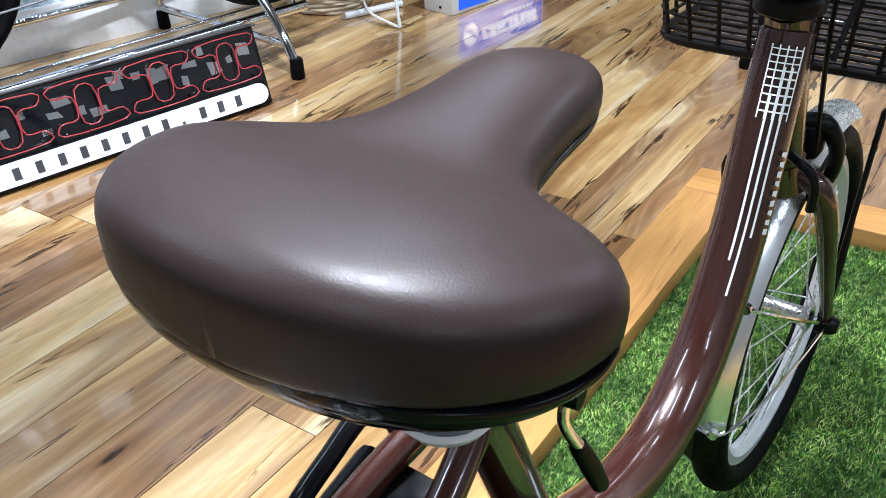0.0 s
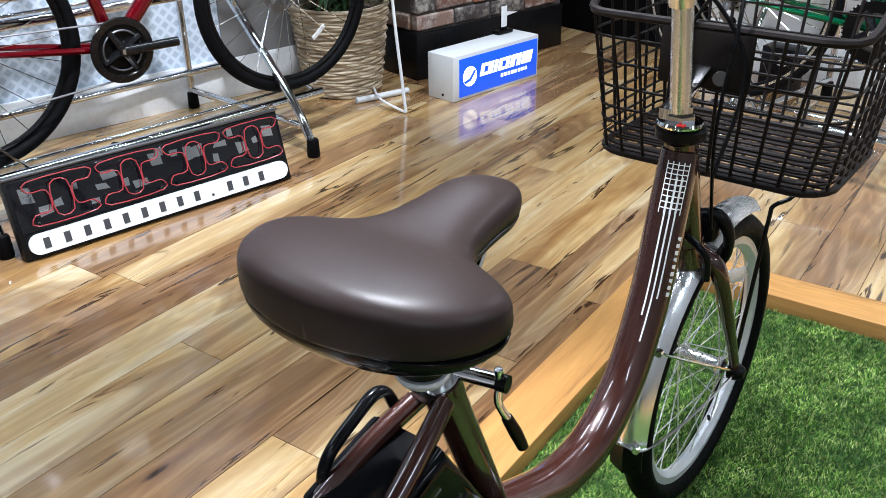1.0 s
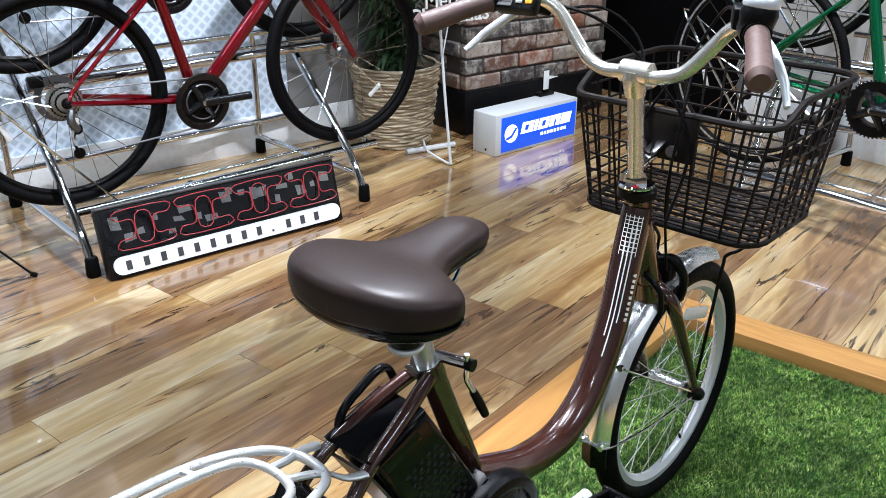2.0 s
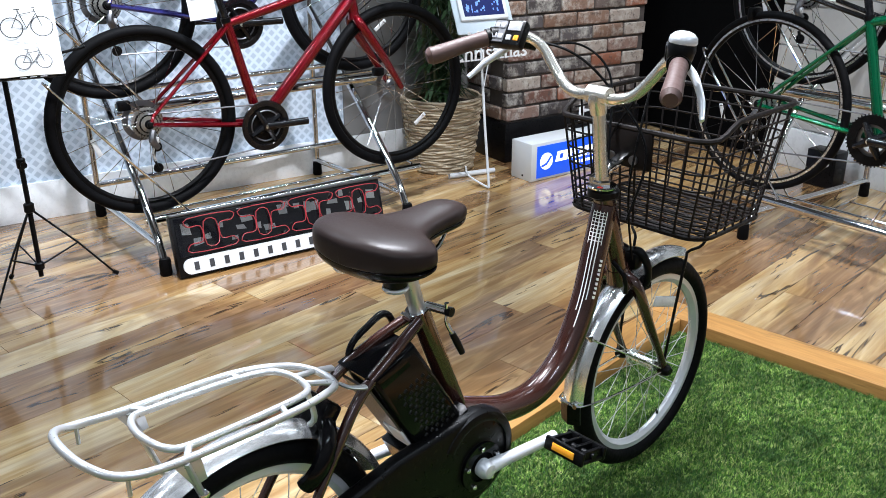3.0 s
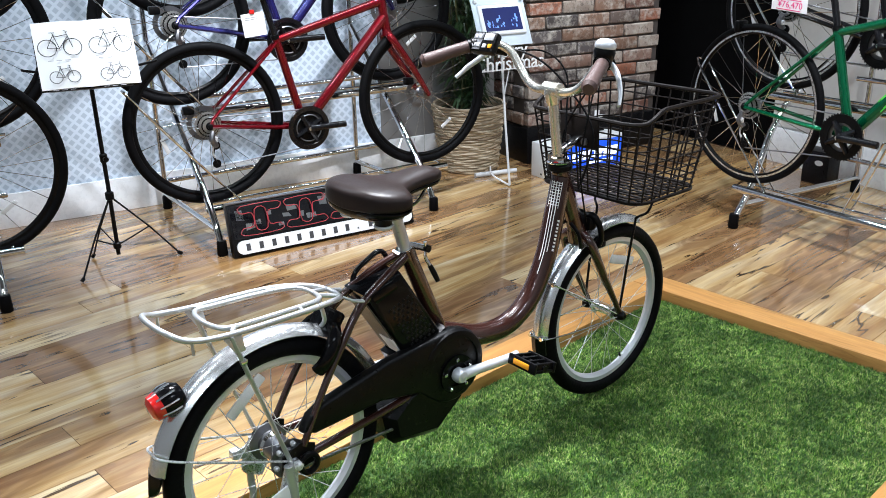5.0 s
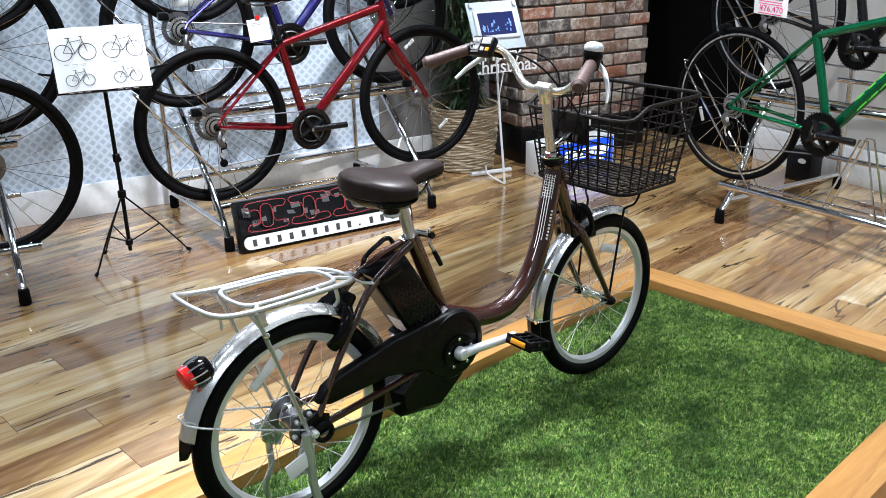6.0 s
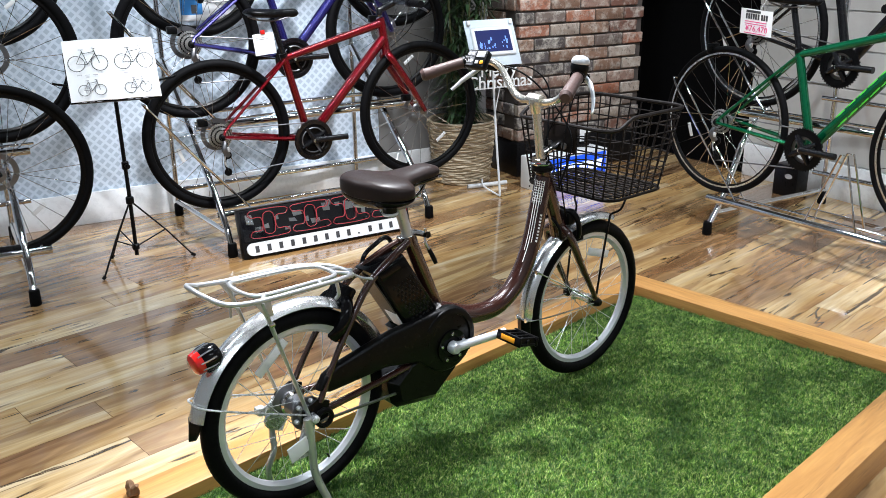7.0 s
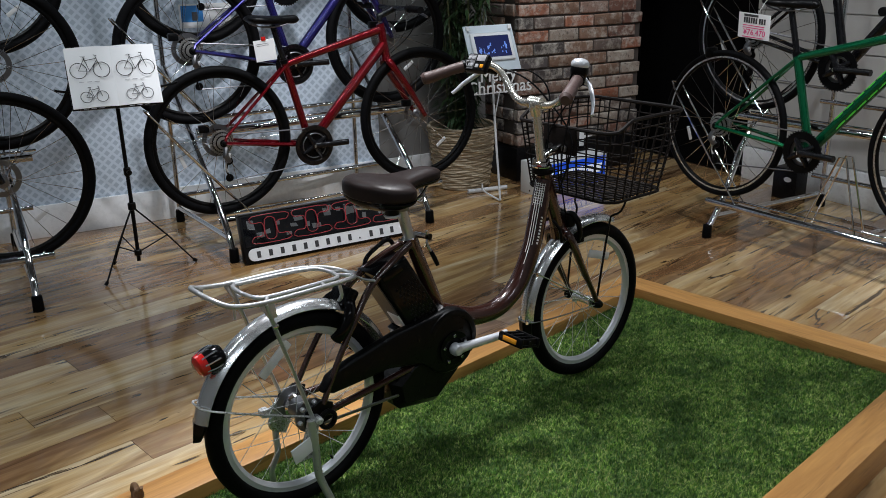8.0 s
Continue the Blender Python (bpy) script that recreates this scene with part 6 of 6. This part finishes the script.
def plant():
    t = thing("potted_plant", "tall bamboo-like plant in a woven basket pot", "plant", pose(-2.492, 2.053, 0))
    pot = part("pot", turned([(0.148, 0.0), (0.158, 0.004), (0.203, 0.368), (0.187, 0.372), (0.182, 0.31), (0.01, 0.31)], 40, "z"), M_WICKER, t, "woven basket pot of pale dried leaf")
    for k in range(27):
        z = 0.010 + 0.0137 * k
        r = 0.158 + 0.046 * z / 0.368
        pts = []
        for j in range(40):
            a = 2 * math.pi * j / 40
            rr = r + 0.0035 * math.sin(a * 9 + k * 2.4) + 0.002 * math.sin(a * 23 + k)
            pts.append((rr * math.cos(a), rr * math.sin(a), z + 0.003 * math.sin(a * 4 + k * 1.7)))
        part("woven_strand", tube(bmesh.new(), pts, 0.0072 + 0.001 * math.sin(k * 1.9), 6, 0, True), M_WICKER, pot)
    part("soil", turned([(0.170, 0.305), (0.178, 0.325), (0.02, 0.332)], 28, "z"), M_SOIL, t)
    rng = random.Random(11)
    leaves = bmesh.new()
    for k in range(17):
        a, r = rng.uniform(0, 6.28), rng.uniform(0.02, 0.11)
        x, y = r * math.cos(a), r * math.sin(a)
        hgt = rng.uniform(0.75, 1.35)
        top = Vector((x + rng.uniform(-0.10, 0.12), y + rng.uniform(-0.14, 0.14), 0.35 + hgt))
        base = Vector((x, y, 0.34))
        mid = (base + top) / 2 + Vector((rng.uniform(-0.02, 0.02), rng.uniform(-0.03, 0.03), 0))
        pts = catmull([base, mid, top], 8)
        part("cane", rod(pts, [0.0065 - 0.004 * i / (len(pts) - 1) for i in range(len(pts))], 7), M_STEM, t)
        for j in range(95):
            i = rng.randint(1, len(pts) - 1)
            q = pts[i] + Vector((rng.uniform(-0.02, 0.02), rng.uniform(-0.02, 0.02), rng.uniform(-0.03, 0.03)))
            th, droop, ln = rng.uniform(0, 6.28), rng.uniform(-0.9, 0.5), rng.uniform(0.07, 0.15)
            d = Vector((math.cos(th), math.sin(th), droop)).normalized()
            if q.x + d.x * ln < -0.22 or q.y + d.y * ln > 0.29 and q.x + d.x * ln < 0.13:
                continue
            s = d.cross(Vector((0, 0, 1))).normalized() * ln * 0.075
            m = q + d * ln * 0.45 + Vector((0, 0, 0.008))
            e = q + d * ln + Vector((0, 0, -0.025))
            v = [leaves.verts.new(p) for p in (q, m + s, e, m - s)]
            leaves.faces.new((v[0], v[1], v[3]))
            leaves.faces.new((v[1], v[2], v[3]))
    tagged(part("foliage", leaves, M_LEAF, t, "narrow dark green leaves"), kind="stuff")


def tablet_stand():
    t = thing("tablet_stand", "white display stand with pale board and tablet with blue screen", "stand", pose(-2.127, 2.0635, 0))
    part("pole", rod([(0.09, -0.03, 0.008), (0.025, -0.015, 0.30), (-0.05, 0.0, 0.74)], 0.0065, 10), M_WHITEBOX, t)
    part("foot_wire", rod([(0.09, -0.03, 0.006), (-0.04, -0.055, 0.035), (-0.20, 0.03, 0.03)], 0.005, 8, 4), M_WHITEBOX, t)
    part("foot_bar", rod([(-0.15, -0.10, 0.014), (-0.12, 0.15, 0.014)], 0.013, 10), M_WHITEBOX, t, "white floor tube")
    bd = part("board", slab((-0.008, -0.158, -0.132), (0.0, 0.158, 0.132), 0.004), M_BOARD, t, "pale blue-grey backing board", pose(-0.05, 0.005, 0.84, 0, -25, 0))
    tb = part("tablet", slab((0.0, -0.132, -0.075), (0.012, 0.132, 0.085), 0.008, 3), M_WHITEBOX, bd, "white-framed tablet")
    part("screen", slab((0.0122, -0.110, -0.055), (0.0132, 0.110, 0.066)), M_SCREEN, tb, "dark blue lit screen")
    rng = random.Random(4)
    for k in range(26):
        y, z = rng.uniform(-0.10, 0.095), rng.uniform(-0.045, 0.01)
        part("screen_light", slab((0.0133, y, z), (0.0138, y + rng.uniform(0.003, 0.010), z + rng.uniform(0.004, 0.022))), M_SCREENDOT, tb)
    for s in (-1, 1):
        part("clip", slab((0.0, s * 0.135 - 0.010, 0.098), (0.014, s * 0.135 + 0.010, 0.124), 0.003), M_WHITEBOX, bd)
    g = thing("greeting_sign", "white cut-out lettering that reads Merry Christmas below the tablet", "sign", pose(-2.110, 2.072, 0.652))
    part("back_rail", slab((-0.004, -0.16, -0.052), (0.0, 0.16, -0.046)), M_WHITEBOX, g)
    words("Merry", 0.095, 0.003, M_PAPER, g, pose(0.004, -0.01, 0.045, 90, 0, 90))
    words("Christmas", 0.105, 0.003, M_PAPER, g, pose(0.004, 0.0, -0.020, 90, 0, 90))
    part("rod", rod([(0.0, 0.0, -0.05), (-0.01, -0.03, -0.22)], 0.003, 6), M_WHITEBOX, g)


def price_tags():
    t = thing("price_tag", "white price card with black bars and a pink price", "price tag", pose(-0.797, 2.555, 1.011, 6, 4, 4), "price tags")
    part("card", slab((-0.084, -0.0015, -0.055), (0.084, 0.0, 0.055), 0.001, 1), M_PAPER, t)
    part("heading_bar", slab((-0.055, -0.0028, 0.040), (0.020, -0.0016, 0.050)), M_INK, t)
    for k in range(9):
        part("lettering_bar", slab((-0.056 + 0.0125 * k + (0.006 if k > 5 else 0), -0.0028, 0.012), (-0.047 + 0.0125 * k + (0.006 if k > 5 else 0), -0.0016, 0.036)), M_INK, t)
    for z in (0.002, -0.008, -0.048):
        part("text_bar", slab((-0.060, -0.0026, z - 0.002), (0.055, -0.0016, z + 0.001)), M_PINK, t)
    words("¥76,470", 0.036, 0.0006, M_PINK, t, pose(0.004, -0.0024, -0.029, 90, 0, 0), "pink price lettering")
    part("tie", rod([(0.02, -0.001, 0.062), (0.04, 0.03, 0.12), (0.055, 0.05, 0.10)], 0.0012, 5, 3), M_PAPER, t)
    t = thing("price_tag", "small blank white card with a red clip on the red bicycle", "price tag", pose(-1.985, 0.713, 0.930, 0, -6, 82), "price tags")
    part("card", slab((-0.048, -0.0015, -0.048), (0.048, 0.0, 0.048), 0.001, 1), M_PAPER, t)
    for z in (0.03, 0.022):
        part("text_bar", slab((-0.035, -0.0026, z), (0.02, -0.0016, z + 0.002)), M_PALEINK, t)
    part("clip", slab((-0.010, -0.006, 0.044), (0.010, 0.004, 0.062), 0.002), M_TAIL, t, "red clip")
    s = thing("wall_poster", "small blue and white poster on the papered wall", "poster", pose(-2.7320, 0.650, 1.052))
    part("sheet", slab((0, -0.135, -0.060), (0.002, 0.135, 0.060)), M_PAPER, s)
    part("blue_block", slab((0.0022, -0.125, -0.030), (0.003, -0.012, 0.052)), M_STICKER, s)
    part("dark_block", slab((0.0032, -0.070, -0.024), (0.0038, -0.040, 0.02)), M_INK, s)


def hooked_rod():
    t = thing("hooked_rod", "thin chrome rod with a black hooked tip behind the neon sign", "rod", pose(-2.091, 0.786, 0.0))
    part("shaft", rod([(0.16, -0.06, 0.006), (0.02, 0.06, 0.10), (-0.02, 0.09, 0.13)], 0.004, 8), M_CHROME, t)
    part("tip", rod([(-0.02, 0.088, 0.128), (-0.035, 0.105, 0.138), (-0.045, 0.125, 0.130)], 0.006, 8, 3), M_BLACK, t)


def small_box():
    t = thing("box", "small black box with a white oval mark under the rack", "box", pose(-1.229, 3.440, 0, 0, 0, 4))
    part("body", slab((-0.075, -0.05, 0.0), (0.075, 0.05, 0.175), 0.003), M_BLACKBASE, t)
    part("oval_mark", turned([(0.020, -0.0525), (0.020, -0.0512), (0.002, -0.0505)], 24, "y", (0, 0, 0)), M_PAPER, t, "", pose(0.02, 0, 0.115) @ Matrix.Diagonal((1.2, 1, 0.7, 1)))
    return t


neon_sign()
small_box()
light_box()
music_stand()
plant()
tablet_stand()
price_tags()
hooked_rod()

# ---------------------------------------------------------------- planks and bricks
def trimmed(poly, m, x0, x1, y0, y1):
    """A plank's outline cut to the room's walls, in the plank's own coordinates."""
    pts = [m @ Vector((x, y, 0)) for x, y in poly]
    for axis, sign, limit in ((0, 1, x0), (0, -1, -x1), (1, 1, y0), (1, -1, -y1)):
        out = []
        for p, q in zip(pts, pts[1:] + pts[:1]):
            a, b = sign * p[axis] - limit, sign * q[axis] - limit
            if a >= 0:
                out.append(p)
            if (a >= 0) != (b >= 0):
                out.append(p.lerp(q, a / (a - b)))
        pts = out
        if len(pts) < 3:
            return []
    back = m.inverted()
    return [back @ p for p in pts]


def planks():
    fl = bpy.data.objects["floor"]
    W, rng = 0.140, random.Random(21)
    kinds = {}
    for i in range(66):
        u = -4.41 + W * (i + 0.5)
        v = -4.6 - rng.uniform(0, 1.2)
        while v < 5.0:
            ln = rng.choice((0.91, 1.21, 1.21, 1.51))
            m = FLOOR_TURN @ pose(u, v + ln / 2, 0)
            v += ln
            hx, hy = W / 2 - 0.0009, ln / 2 - 0.0009
            poly = trimmed([(-hx, -hy), (hx, -hy), (hx, hy), (-hx, hy)], m, -2.731, 3.398, -3.198, 3.600)
            whole = len(poly) == 4 and abs(poly[0].x + hx) < 1e-5 and abs(poly[2].y - hy) < 1e-5 and abs(poly[1].y + hy) < 1e-5
            if len(poly) < 3:
                continue
            if whole and ln in kinds:
                again(kinds[ln], m)
                continue
            bm = bmesh.new()
            top = [bm.verts.new((p.x, p.y, 0.0)) for p in poly]
            low = [bm.verts.new((p.x, p.y, -0.011)) for p in poly]
            bm.faces.new(top)
            bm.faces.new(low[::-1])
            for k in range(len(poly)):
                n = (k + 1) % len(poly)
                bm.faces.new((low[k], low[n], top[n], top[k]))
            bmesh.ops.recalc_face_normals(bm, faces=bm.faces)
            ob = part("plank", bm, M_PLANK, fl, "", m)
            if whole:
                kinds[ln] = ob


def bricks():
    C, L, H, J = 0.0765, 0.212, 0.066, 0.011
    rng = random.Random(8)
    made = {}

    def brick(c, size, k):
        key = (size, k % 4)
        m = Matrix.Translation(c) @ pose(0, 0, 0, rng.uniform(-0.4, 0.4), rng.uniform(-0.3, 0.3), rng.uniform(-0.3, 0.3))
        if key not in made:
            s = [d / 2 for d in size]
            bm = slab([-d for d in s], s, 0.006, 1)
            for v in bm.verts:
                v.co += noise.noise_vector(v.co * 37 + Vector((k * 9.7, 3.1 * k, 0))) * 0.0035
            made[key] = part("brick", bm, M_BRICK, PILLAR, "", m)
        else:
            again(made[key], m)

    n = 0
    for i in range(22):
        z = 0.205 + J / 2 + C * (i + 0.5)
        y = PY0 + 0.002 - (L + J) * 0.5 * (i % 2)
        while y < PY1 - 0.03:
            a, b = max(y, PY0 - 0.004), min(y + L, PY1)
            if b - a > 0.04:
                brick((PX1 - 0.018 + rng.uniform(-0.003, 0.003), (a + b) / 2, z), (0.05, round(b - a, 3), H), n)
                n += 1
            y += L + J
        x = PX1 - 0.046 - (L + J) * 0.5 * ((i + 1) % 2)
        x = PX1 - 0.046
        x -= (L + J) * (0.5 if i % 2 else 0.0)
        first = True
        while x > PX0 + 0.05:
            ln = L * 0.5 if (first and i % 2 == 0) else L
            a = max(x - ln, PX0)
            brick(((x + a) / 2, PY0 + 0.018 + rng.uniform(-0.003, 0.003), z), (round(x - a, 3), 0.05, H), n)
            n += 1
            x = a - J
            first = False


planks()
bricks()
